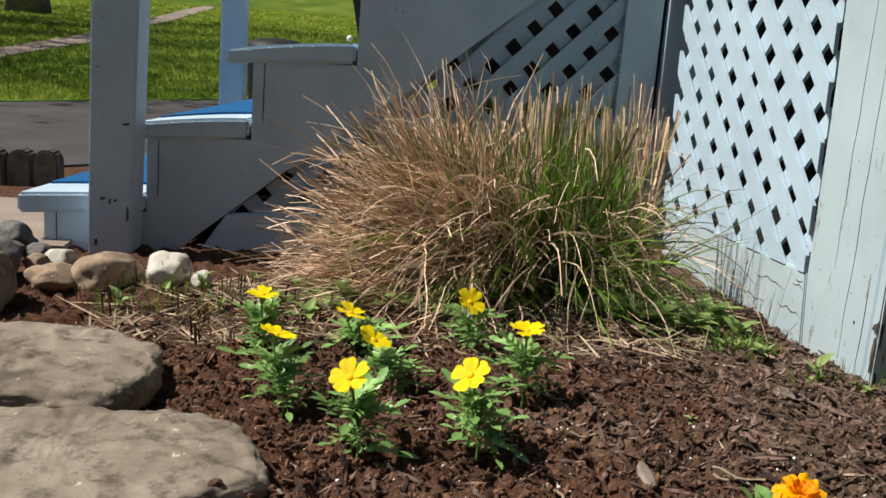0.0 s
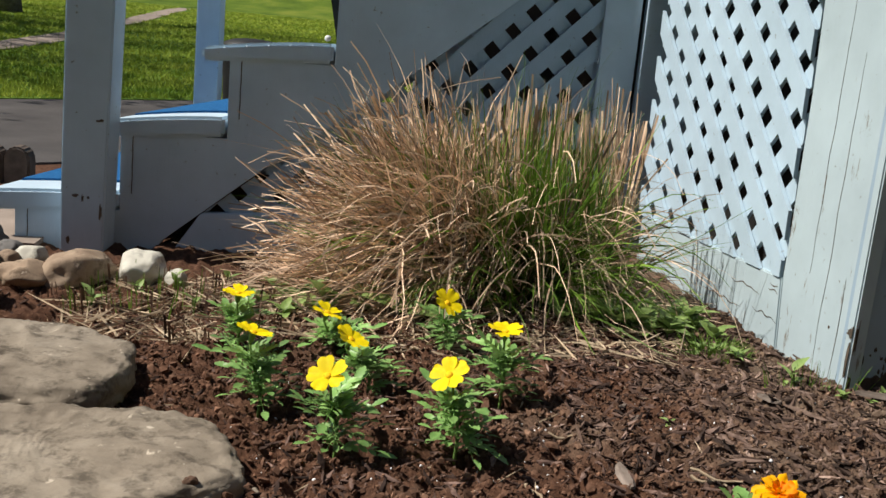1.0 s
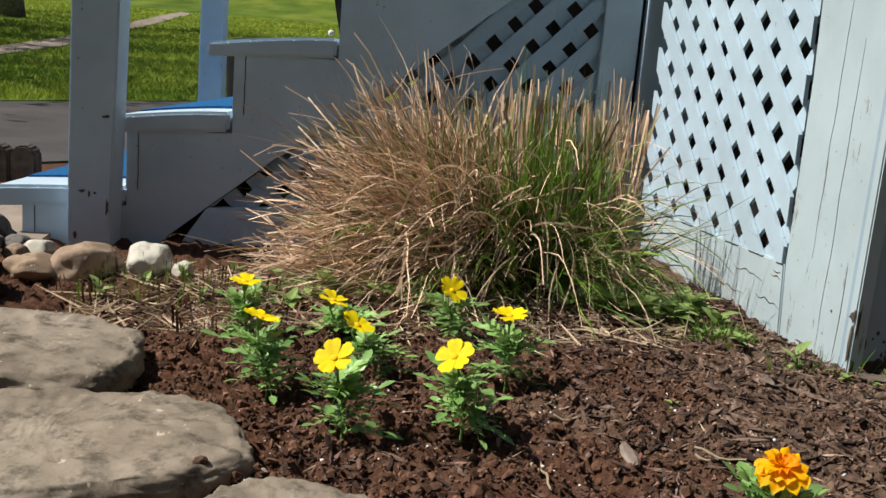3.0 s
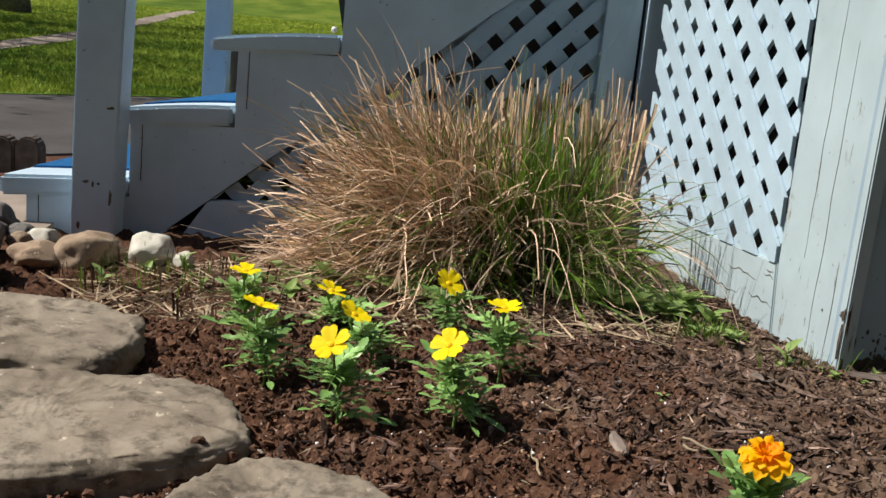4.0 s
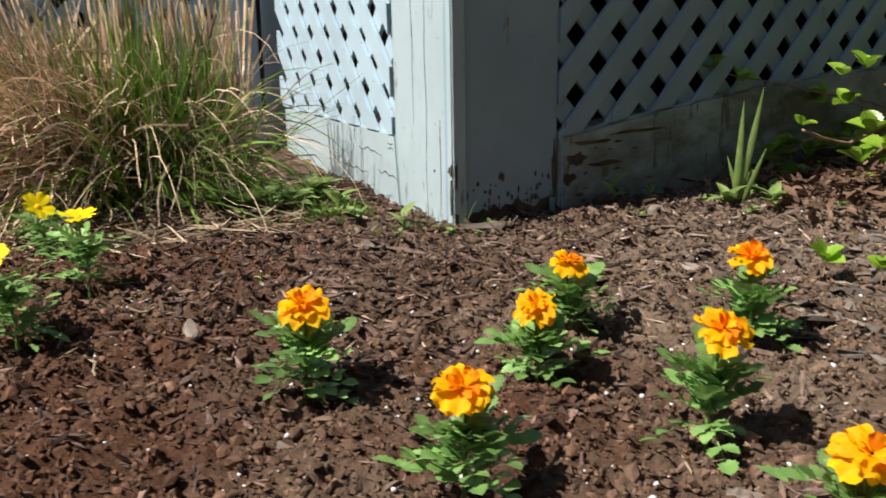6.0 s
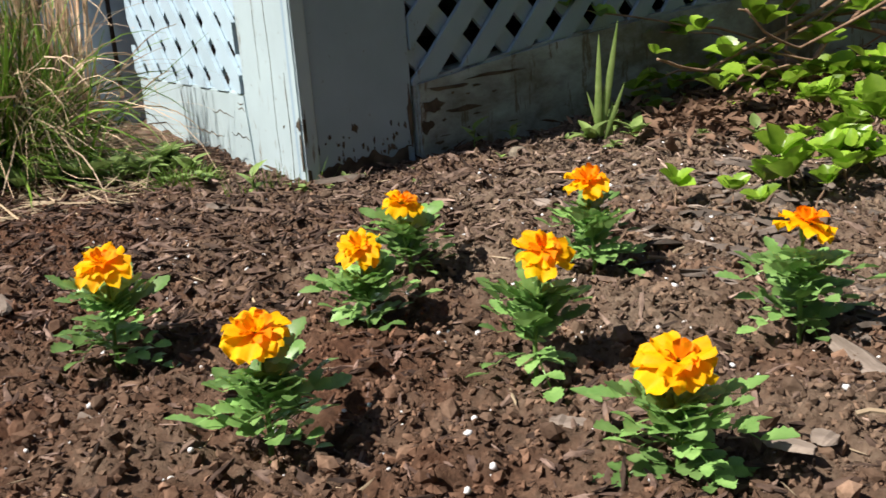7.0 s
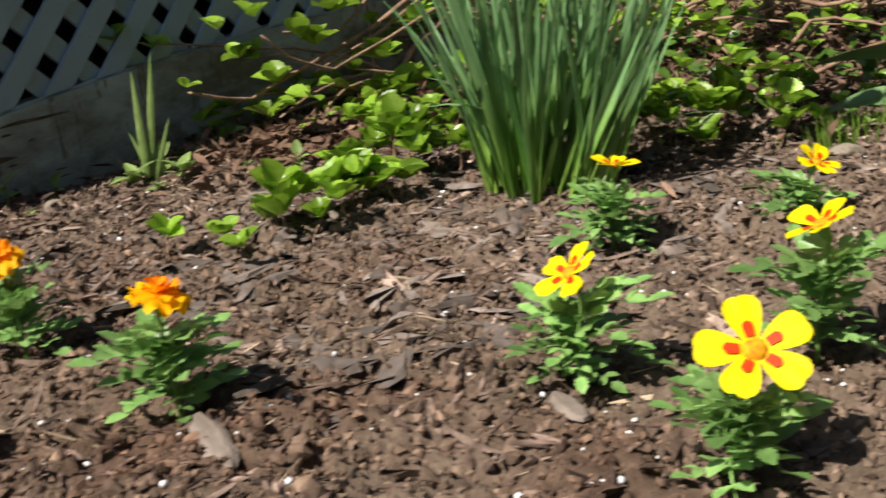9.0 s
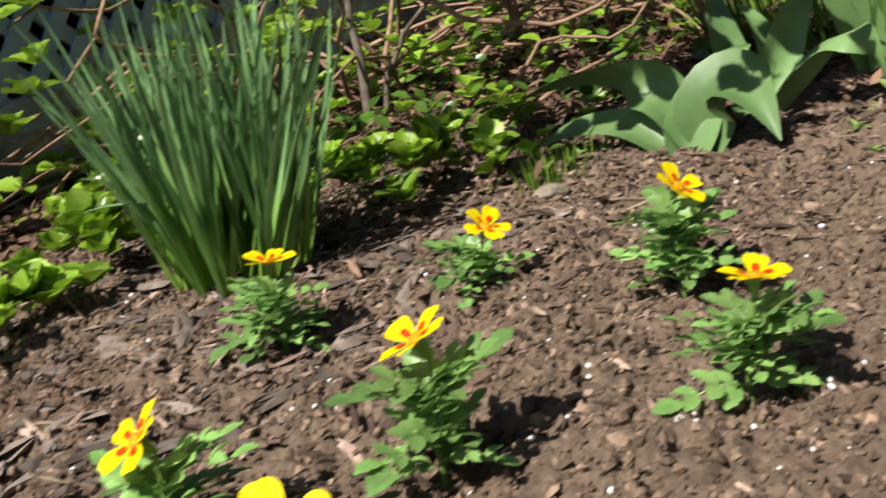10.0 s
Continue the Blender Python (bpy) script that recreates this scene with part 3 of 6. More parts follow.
def build_lawn():
    """Short grass from the driveway outwards."""
    rng = np.random.default_rng(7)
    n = 150000
    y = 5.2 + 40 * rng.random(n) ** 2.0
    x = -0.58 * y + 0.66 * y * rng.random(n)
    side = -(x + 1.86) * 0.678 + (y - 5.56) * 0.735
    far = y / 6.0
    ang = rng.random(n) * math.tau
    h = (0.02 + 0.03 * rng.random(n)) * (0.85 + 0.15 * far)
    w = 0.005 * far
    lean = rng.normal(0, 0.02, (n, 2)) * far[:, None]
    dx, dy = np.cos(ang) * w, np.sin(ang) * w
    z0 = np.full(n, -0.03)
    keep = side > 0.02
    for k in range(len(WALK) - 1):
        (l0, r0), (l1, r1) = WALK[k], WALK[k + 1]
        t = np.clip((y - (l0[1] + r0[1]) / 2) / ((l1[1] + r1[1] - l0[1] - r0[1]) / 2), 0, 1)
        inside = (y > min(r0[1], l0[1])) & (y < max(l1[1], r1[1]))
        lx = l0[0] + (l1[0] - l0[0]) * np.clip((y - l0[1]) / (l1[1] - l0[1]), -0.5, 1.2)
        rx = r0[0] + (r1[0] - r0[0]) * np.clip((y - r0[1]) / (r1[1] - r0[1]), -0.2, 1.5)
        keep &= ~(inside & (x > lx) & (x < rx))
    v = np.stack([np.stack([x - dx, y - dy, z0], 1), np.stack([x + dx, y + dy, z0], 1), np.stack([x + lean[:, 0], y + lean[:, 1], z0 + h], 1)], 1)[keep]
    m = len(v)
    ob = new("lawn_grass", pydata("lawn_grass", v.reshape(-1, 3).tolist(), np.arange(3 * m).reshape(-1, 3).tolist(), LAWN))
    tagged(ob, "sunny mown spring lawn in bright green", "lawn", kind="stuff")


# edges of the walk, far and near side
WALK = [((-3.28, 8.1), (-3.0, 7.2)), ((-3.39, 9.2), (-3.04, 8.2)), ((-3.52, 10.7), (-3.10, 9.4)), ((-3.70, 13.0), (-3.16, 11.05)), ((-4.36, 18.4), (-3.70, 15.4)),
        ((-5.27, 25.1), (-4.15, 19.8)), ((-6.98, 38.4), (-5.25, 29.0)), ((-11.0, 75.0), (-9.0, 60.0))]
build_lawn()
slabs = thing("garden_walk", "narrow concrete walk across the lawn", "path", kind="structure")
for (l0, r0), (l1, r1) in zip(WALK, WALK[1:]):
    mid = lambda a, b, t: (a[0] + (b[0] - a[0]) * t, a[1] + (b[1] - a[1]) * t)
    for h0, h1 in ((0, 0.49), (0.5, 0.99)):
        poly = [mid(l0, l1, h0), mid(r0, r1, h0), mid(r0, r1, h1), mid(l0, l1, h1)]
        part("slab", solid(poly, -0.06, -0.008, lambda s, d, z: Vector((s, z, d))), CONCRETE, slabs)


def build_tree(x, y, height, girth, seed):
    rng = random.Random(seed)
    t = thing("tree", "spring tree with grey bark and thin young leaves on the lawn", "tree", (x, y, -0.03), "lawn trees")
    trunk = [(0.02 * math.sin(z * 3), 0.02 * math.cos(z * 2), z) for z in np.linspace(0, height * 0.55, 9)]
    part("trunk", tube(trunk, [girth * (1.5 if i == 0 else 1.12 if i == 1 else 1.0 - 0.07 * i) for i in range(9)], 12), GREY_BARK, t, smooth=True)
    verts, faces = [], []
    for k in range(9):
        a = k * 2.4 + rng.random()
        z = height * (0.28 + 0.03 * k)
        d = Vector((math.cos(a), math.sin(a), 0.75))
        pts, p = [], Vector((0, 0, z))
        for i in range(6):
            pts.append(p.copy())
            d = (d + Vector((rng.uniform(-.3, .3), rng.uniform(-.3, .3), rng.uniform(-.1, .2)))).normalized()
            p = p + d * height * 0.085
        part("limb", tube(pts, [girth * 0.42 * (1 - i / 6.5) for i in range(6)], 6), GREY_BARK, t, smooth=True)
        for i in range(2, 6):
            for _ in range(110):
                c = pts[i] + Vector((rng.gauss(0, .45), rng.gauss(0, .45), rng.gauss(0.1, .4)))
                u = Vector((rng.gauss(0, 1), rng.gauss(0, 1), rng.gauss(0, 1))).normalized() * 0.05
                w = u.orthogonal().normalized() * 0.03
                n = len(verts)
                verts += [c - u, c + w, c + u, c - w]
                faces.append((n, n + 1, n + 2, n + 3))
    ob = part("crown", pydata("crown", verts, faces, LAWN), LAWN, t)
    tagged(ob, kind="stuff")
    return t


build_tree(-6.45, 19.2, 9.0, 0.27, 1)
build_tree(-9.0, 13.5, 8.0, 0.20, 2)
build_tree(-7.6, 9.2, 7.0, 0.15, 3)
build_tree(-9.8, 17.0, 8.5, 0.20, 4)
rows = []
for j in range(13):
    for k in range(31):
        bx, by = -60 + 3.2 * k, 42 + 4.0 * j
        rows.append((bx, by, -0.06 + 0.006 * max(0.0, by - 42) ** 1.75 + 0.25 * noise.noise((bx * 0.1, by * 0.1, 2)) * min(1.0, j / 3)))
bank = new("lawn_bank", pydata("lawn_bank", rows, [(j * 31 + k, j * 31 + k + 1, j * 31 + k + 32, j * 31 + k + 31) for j in range(12) for k in range(30)],
           simple("far_turf", [(0.3, (0.04, 0.075, 0.008)), (0.5, (0.09, 0.14, 0.015)), (0.7, (0.17, 0.20, 0.03))], 0.5, 0.95, 0.1, 0.03, bump_scale=25, stretch=(1, 0.4, 1)), True))
tagged(bank, "far lawn rising gently beyond the walk", "lawn", kind="structure")
build_tree(-11.5, 24.0, 10.0, 0.25, 5)
build_tree(-5.6, 7.2, 6.0, 0.10, 6)
build_tree(-7.2, 11.5, 8.0, 0.18, 7)
build_tree(-8.2, 15.5, 9.0, 0.20, 8)


def build_edging():
    """Small round-topped concrete edging blocks along the driveway."""
    for k in range(9):
        c = Vector((-1.78 + 0.082 * k, 3.26 + 0.004 * math.sin(k * 2), 0.012 + 0.004 * math.sin(k * 5)))
        r = 0.039
        outline = [(-r, -0.12)] + [(-r * math.cos(a), 0.035 + r * math.sin(a)) for a in np.linspace(0, math.pi, 9)] + [(r, -0.12)]
        ob = new("edging_block", mesh_of("edging_block", solid(outline, -0.035, 0.035, lambda s_, d, z: c + Vector((s_, d, z)), 0.007)))
        ob.data.materials.append(DARK_CONCRETE)
        tagged(ob, "round-topped mossy concrete edging block by the driveway", "edging", "driveway edging")


build_edging()
flat_sheet("front_walk", [(-4.0, 2.35), (-0.86, 2.52), (-0.86, 3.08), (-4.0, 3.0)], -0.10, -0.035, CONCRETE, "pale concrete walk at the foot of the stairs", "path")


def build_behind_stairs():
    """Black bin beyond the stairs, black panel and white knob at the third tread."""
    prof = [(0.0, 0.0), (0.10, 0.0), (0.106, 0.01), (0.125, 0.38), (0.133, 0.40), (0.125, 0.425), (0.08, 0.442), (0.03, 0.447), (0.0, 0.447)]
    pot = new("garden_bin", lathe("garden_bin", prof, BLACK, 28))
    pot.location = (-0.573, 4.60, -0.022)
    tagged(pot, "black domed plastic bin on the driveway beyond the stairs", "bin")
    panel = new("black_panel", mesh_of("black_panel", solid([(0.880, 0.500), (0.890, 0.500), (0.975, 0.90), (0.880, 0.90)], -0.20, -0.17, on_stair, 0.004)))
    panel.data.materials.append(BLACK)
    tagged(panel, "black panel leaning on the stair tread", "panel")
    knob = new("white_knob", dome("white_knob", 0.008, 0.008, WHITE))
    knob.location = on_stair(0.892, 0.0, 0.512)
    tagged(knob, "small white knob on the stair tread", "knob")


# ---- stones ----
def slab_stone(name, outline, top, thick, mat, label, seed, sink=0.02):
    """A flat field stone: outline in the plan, layered edge, uneven top."""
    cx, cy = sum(p[0] for p in outline) / len(outline), sum(p[1] for p in outline) / len(outline)
    pts = []
    n = len(outline)
    for i in range(n):
        a, b = Vector(outline[i]), Vector(outline[(i + 1) % n])
        for k in range(6):
            p = a.lerp(b, k / 6)
            pts.append((p.x + 0.008 * noise.noise((p.x * 22, p.y * 22, seed)), p.y + 0.008 * noise.noise((p.x * 22, p.y * 22, seed + 9))))
    for _ in range(1):
        pts = [tuple((pts[i - 1][k] + 2 * pts[i][k] + pts[(i + 1) % len(pts)][k]) / 4 for k in (0, 1)) for i in range(len(pts))]
    bm = bmesh.new()
    levels = [(0.90, -thick), (0.97, -thick * 0.75), (1.0, -thick * 0.45), (0.995, -thick * 0.2), (0.975, -0.006), (0.94, 0.0)] + [(f, 0.002) for f in (0.8, 0.62, 0.42, 0.2)]
    rings = []
    for li, (f, dz) in enumerate(levels):
        ring = []
        for x, y in pts:
            px_, py_ = cx + (x - cx) * f, cy + (y - cy) * f
            j = 0.012 * noise.noise((px_ * 9, py_ * 9, seed + li * 0.35)) + 0.005 * noise.noise((px_ * 30, py_ * 30, seed + li))
            ring.append(bm.verts.new((px_ + (j if li < 4 else 0), py_ + (j if li < 4 else 0), top + dz + (j * 0.55 if li > 3 else 0))))
        rings.append(ring)
    for r0, r1 in zip(rings, rings[1:]):
        for k in range(len(pts)):
            bm.faces.new((r0[k], r0[(k + 1) % len(pts)], r1[(k + 1) % len(pts)], r1[k]))
    bm.faces.new(rings[0][::-1])
    bmesh.ops.triangulate(bm, faces=[bm.faces.new(rings[-1])])
    bmesh.ops.subdivide_edges(bm, edges=list(bm.edges), cuts=3, use_grid_fill=True)
    bm.normal_update()
    for v in list(bm.verts):
        p = v.co
        layer = noise.noise((p.x * 5 + seed, p.y * 5, p.z * 9))
        step = 0.0065 * (math.floor(layer * 4.0) / 4.0 - layer * 0.4)
        groove = max(0.0, 0.045 - abs(noise.noise((p.x * 3.1 + p.y * 1.2, p.y * 4.6 - p.x, seed * 3.3)))) * 0.10
        grain = 0.0045 * noise.fractal((p.x * 26, p.y * 26, p.z * 70 + seed), 0.7, 2.1, 4)
        v.co = p + v.normal * (step + grain - groove)
    ob = new(name, mesh_of(name, bm, True))
    ob.data.materials.append(mat)
    return tagged(ob, label, "stone", "stones edging the bed")


slab_stone("flagstone", [(-1.05, 1.66), (-0.66, 1.70), (-0.546, 1.69), (-0.427, 1.615), (-0.415, 1.50), (-0.444, 1.385), (-0.60, 1.365), (-1.02, 1.36)], 0.038, 0.075, FLAG, "flat tan flagstone at the edge of the flower bed", 1)
slab_stone("flagstone", [(-0.95, 1.32), (-0.552, 1.345), (-0.40, 1.355), (-0.283, 1.345), (-0.222, 1.25), (-0.212, 1.16), (-0.29, 1.08), (-0.50, 1.02), (-0.95, 0.98)], 0.034, 0.075, FLAG, "broad cracked tan flagstone with crumbs of soil on it", 2)
slab_stone("flagstone", [(-0.40, 0.82), (-0.30, 0.98), (-0.225, 1.10), (-0.139, 1.125), (-0.06, 1.07), (-0.008, 0.985), (-0.02, 0.86), (-0.15, 0.74)], 0.030, 0.075, FLAG, "rough tan flagstone beside the bare soil", 3)
slab_stone("flagstone", [(-0.50, 1.30), (-0.40, 1.42), (-0.30, 1.40), (-0.27, 1.33), (-0.35, 1.26)], -0.012, 0.05, FLAG, "small flat stone wedged under the flagstones", 4)


CRUMB_STONE = simple("dry_soil", [(0.3, (0.06, 0.036, 0.024)), (0.7, (0.16, 0.10, 0.07))], 60, 0.95, 0.1, 0.002)


def boulder(x, y, r, sx, sy, sz, mat, label, seed, z=0.0):
    bm = bmesh.new()
    bmesh.ops.create_icosphere(bm, subdivisions=4, radius=1)
    rng = random.Random(seed)
    cuts = [(Vector((rng.gauss(0, 1), rng.gauss(0, 1), rng.gauss(0, 0.8))).normalized(), rng.uniform(0.68, 0.9)) for _ in range(11)]
    for v in bm.verts:
        p = v.co.copy()
        f = 1 + 0.26 * noise.noise(p * 1.3 + Vector((seed * 7, 0, 0))) + 0.02 * noise.noise(p * 9) + 0.09 * noise.noise(p * 3.1 + Vector((0, seed * 5, 0)))
        p = p * f
        for n, lim in cuts:
            over = p.dot(n) - lim
            if over > 0:
                p = p - n * over * 0.85
        v.co = Vector((p.x * sx, p.y * sy, p.z * sz)) * r
    ob = new("stone", mesh_of("stone", bm, True))
    ob.data.materials.append(mat)
    ob.matrix_world = pose(x, y, z + g_height(x, y) + r * sz * 0.6, 0, 0, seed * 47)
    return tagged(ob, label, "stone", "stones edging the bed")


rng_f = random.Random(4)
for k in range(12):
    boulder(-0.325 + rng_f.gauss(0, 0.035), 1.145 + rng_f.gauss(0, 0.02), rng_f.uniform(0.003, 0.008), 1.3, 1, 0.7, CRUMB_STONE, "crumb of soil lying on the flagstone", 60 + k, 0.040)
boulder(-0.645, 2.11, 0.064, 1.25, 0.9, 0.74, PEBBLE, "rounded brown river stone by the stair post", 1)
boulder(-0.535, 2.15, 0.061, 1.35, 0.9, 0.68, PALE_STONE, "rounded whitish stone beside the stairs", 2)
boulder(-0.458, 2.125, 0.026, 1.1, 0.9, 1.0, PALE_STONE, "small greenish white stone", 3)
boulder(-0.738, 2.06, 0.045, 1.2, 0.9, 0.75, PEBBLE, "tan river stone in the row", 4)
boulder(-0.775, 2.21, 0.038, 1.0, 0.9, 0.9, PALE_STONE, "small pale tan stone", 5)
boulder(-0.80, 2.14, 0.034, 1.1, 0.9, 0.8, PEBBLE, "small pale tan stone", 6)
boulder(-0.955, 2.43, 0.056, 1.3, 1.0, 0.85, DARK_STONE, "dark grey angular stone in the heap", 7, 0.02)
boulder(-0.93, 2.29, 0.048, 1.2, 1.0, 0.75, DARK_STONE, "small grey stone in the heap", 8)
boulder(-0.85, 2.31, 0.034, 1.0, 1.0, 0.9, DARK_STONE, "small dark stone in the heap", 13)
boulder(-0.875, 2.09, 0.066, 1.1, 1.0, 0.85, DARK_STONE, "dark grey stone in the heap", 12)
boulder(-0.845, 1.92, 0.085, 1.1, 0.9, 0.85, FLAG, "tan fieldstone in the heap", 9, 0.01)
boulder(-1.06, 2.17, 0.085, 1.2, 1.0, 0.8, FLAG, "brown fieldstone in the heap", 10)


# ---- leaf and blade meshes ----
def blade_mesh(name, length, width, bend, mat, segs=8, fold=0.25, tip=1.0, twist=0.0):
    """A strap leaf from the origin up z, bending towards +x, with a keel."""
    verts, faces = [], []
    x = z = 0.0
    ang = 0.0
    for i in range(segs + 1):
        t = i / segs
        w = width * min(1.0, 0.65 + t * 1.2) * (1 - t ** 3 * tip) * 0.5 + 0.0002
        tw = twist * t
        ox, oy = math.sin(tw) * w, math.cos(tw) * w
        nx, nz = math.cos(ang), -math.sin(ang)
        verts += [(x - ox * nx, -oy, z - ox * nz), (x - fold * w * nx, 0, z - fold * w * nz), (x + ox * nx, oy, z + ox * nz)]
        ang = bend * t ** 1.3
        x += math.sin(ang) * length / segs
        z += math.cos(ang) * length / segs
    for i in range(segs):
        a = 3 * i
        faces += [(a, a + 1, a + 4, a + 3), (a + 1, a + 2, a + 5, a + 4)]
    return pydata(name, verts, faces, mat, True)


def oval_leaf(name, length, width, mat, cup=0.25, droop=0.3, point=0.5, segs=7, serr=0.0):
    """A broad leaf along +x from the origin, folded on its midrib."""
    verts, faces = [], []
    for i in range(segs + 1):
        t = i / segs
        w = width * 0.5 * (math.sin(math.pi * t ** (0.55 + 0.3 * (1 - point))) ** (0.75 if point > 0 else 0.55)) if 0 < t < 1 else 0.0008
        w *= 1 + serr * (1 if i % 2 else -1)
        z = -droop * length * t * t
        for f in (-1, -0.5, 0, 0.5, 1):
            verts.append((t * length, f * w, z + cup * abs(f) ** 1.5 * w))
    for i in range(segs):
        for k in range(4):
            a = 5 * i + k
            faces.append((a, a + 1, a + 6, a + 5))
    return pydata(name, verts, faces, mat, True)


# ---- marigolds ----
def compound_leaf(name, length, pairs, seed, slim=1.0, arch=0.50):
    """A marigold's leaf: blunt toothed leaflets in pairs along a rib, on a bare stalk."""
    rng = random.Random(seed)
    verts, faces = [], []
    bow = rng.uniform(-0.10, 0.10)

    def rib(t):
        return Vector((t * length, bow * length * t * t, length * (0.30 * math.sin(t * 2.0) - arch * t * t)))

    def leaflet(at, direction, ln, wd):
        d = direction.normalized()
        s = d.cross(UP).normalized()
        n0 = len(verts)
        m = 9
        sag = rng.uniform(0.05, 0.35)
        for i in range(m + 1):
            t = i / m
            w = wd * (math.sin(math.pi * min(0.985, 0.04 + 0.96 * t) ** 1.2) ** 0.62) * (1.13 if i % 2 else 0.86)
            c = at + d * (ln * t) + UP * (-sag * ln * t * t)
            verts.extend([c - s * w + UP * w * 0.30, c, c + s * w + UP * w * 0.30])
        for i in range(m):
            a = n0 + 3 * i
            faces.extend([(a, a + 1, a + 4, a + 3), (a + 1, a + 2, a + 5, a + 4)])

    steps = 8
    n0 = len(verts)
    for i in range(steps + 1):
        c = rib(i / steps)
        w = 0.0013 * (1 - 0.6 * i / steps)
        verts.extend([c + Vector((0, -w, 0)), c + Vector((0, 0, w)), c + Vector((0, w, 0))])
    for i in range(steps):
        a = n0 + 3 * i
        faces.extend([(a, a + 1, a + 4, a + 3), (a + 1, a + 2, a + 5, a + 4)])
    for k in range(pairs):
        t = 0.26 + 0.58 * k / max(1, pairs - 1)
        size = length * (0.46 - 0.05 * k) * (1 if pairs < 4 else 0.85)
        for sgn in (-1, 1):
            leaflet(rib(t), Vector((0.62 + 0.30 * t, sgn * 0.70, 0.06 + rng.uniform(-.10, .14))), size * rng.uniform(0.9, 1.15), size * 0.29 * slim)
    leaflet(rib(1.0), Vector((1, bow, -0.2)), length * 0.46, length * 0.135 * slim)
    return pydata(name, verts, faces, MARIGOLD_LEAF, True)


LEAVES = [compound_leaf("leaf", 0.037 + 0.003 * i, 3, i, 1.12) for i in range(5)]
BROAD_LEAVES = [compound_leaf("leaf", 0.036 + 0.003 * i, 3, 40 + i, 1.30, 0.62) for i in range(5)]
FINE_LEAVES = [compound_leaf("leaf", 0.036 + 0.003 * i, 4, 20 + i, 0.80) for i in range(5)]


def petal_mesh(name, length, width, mat, notch=0.12, cup=0.12, ruffle=0.0, seed=0, base=0.35, lift=0.0):
    """A petal along +x, spreading from a narrow foot to a broad, wavy end."""
    rng = random.Random(seed)
    verts, faces = [], []
    m, c = 7, 6
    ph = rng.random() * 6
    for i in range(m + 1):
        t = i / m
        w = width * 0.5 * (base + (1 - base) * math.sin(min(1.0, t * 1.25) * math.pi / 2)) * (1 if t < 0.82 else math.sqrt(max(0.02, 1 - ((t - 0.82) / 0.2) ** 2)) * 0.35 + 0.65)
        for k in range(c + 1):
            f = 2 * k / c - 1
            x = length * t * (1 - 0.10 * f * f * t) - notch * length * t ** 6 * (1 - abs(f)) ** 2
            z = lift * t * length + cup * length * (f * f * 0.35 * t - 0.8 * t * t) + ruffle * length * t * t * math.sin(f * 5 + ph)
            verts.append((x, f * w, z))
    for i in range(m):
        for k in range(c):
            a = i * (c + 1) + k
            faces.append((a, a + 1, a + c + 2, a + c + 1))
    return pydata(name, verts, faces, mat, True)


PETAL_Y = [petal_mesh("petal", 0.029, 0.0255, YELLOW, 0.07, 0.10, 0.06, i, 0.22) for i in range(3)]
PETAL_B = [petal_mesh("petal", 0.031, 0.0218, YELLOW, 0.05, 0.08, 0.03, i + 3, 0.20) for i in range(3)]
PETAL_O = [petal_mesh("petal", 0.0245, 0.0225, (GOLD, GOLD, GOLD)[i], 0.15, 0.18, 0.16, i + 5, 0.3) for i in range(3)]
PETAL_I = [petal_mesh("petal", 0.0165, 0.0150, (ORANGE, ORANGE, GOLD)[i], 0.20, 0.10, 0.20, i + 9, 0.4) for i in range(3)]
BLOTCH = petal_mesh("red_mark", 0.0085, 0.0062, RED_MARK, -0.05, 0.0, 0.0, 3, 0.85)


def dome(name, r, h, mat):
    bm = bmesh.new()
    bmesh.ops.create_icosphere(bm, subdivisions=2, radius=1)
    for v in bm.verts:
        v.co = Vector((v.co.x * r, v.co.y * r, v.co.z * h)) * (1 + 0.12 * noise.noise(v.co * 6))
    me = mesh_of(name, bm, True)
    me.materials.append(mat)
    return me


DISC_MESH = dome("disc", 0.0075, 0.004, DISC)
DISC_YELLOW = dome("disc", 0.006, 0.0035, YELLOW_DISC)


def lathe(name, prof, mat, sides=10):
    verts, faces = [], []
    for r, z in prof:
        verts += [(r * math.cos(k * math.tau / sides), r * math.sin(k * math.tau / sides), z) for k in range(sides)]
    for i in range(len(prof) - 1):
        for k in range(sides):
            a, b = i * sides + k, i * sides + (k + 1) % sides
            faces.append((a, b, b + sides, a + sides))
    return pydata(name, verts, faces, mat, True)


build_behind_stairs()
CALYX = lathe("calyx", [(0.0018, -0.018), (0.0045, -0.012), (0.0058, -0.004), (0.0062, 0.0005)], STEM)


def set_local(ob, m):
    ob.matrix_basis = m


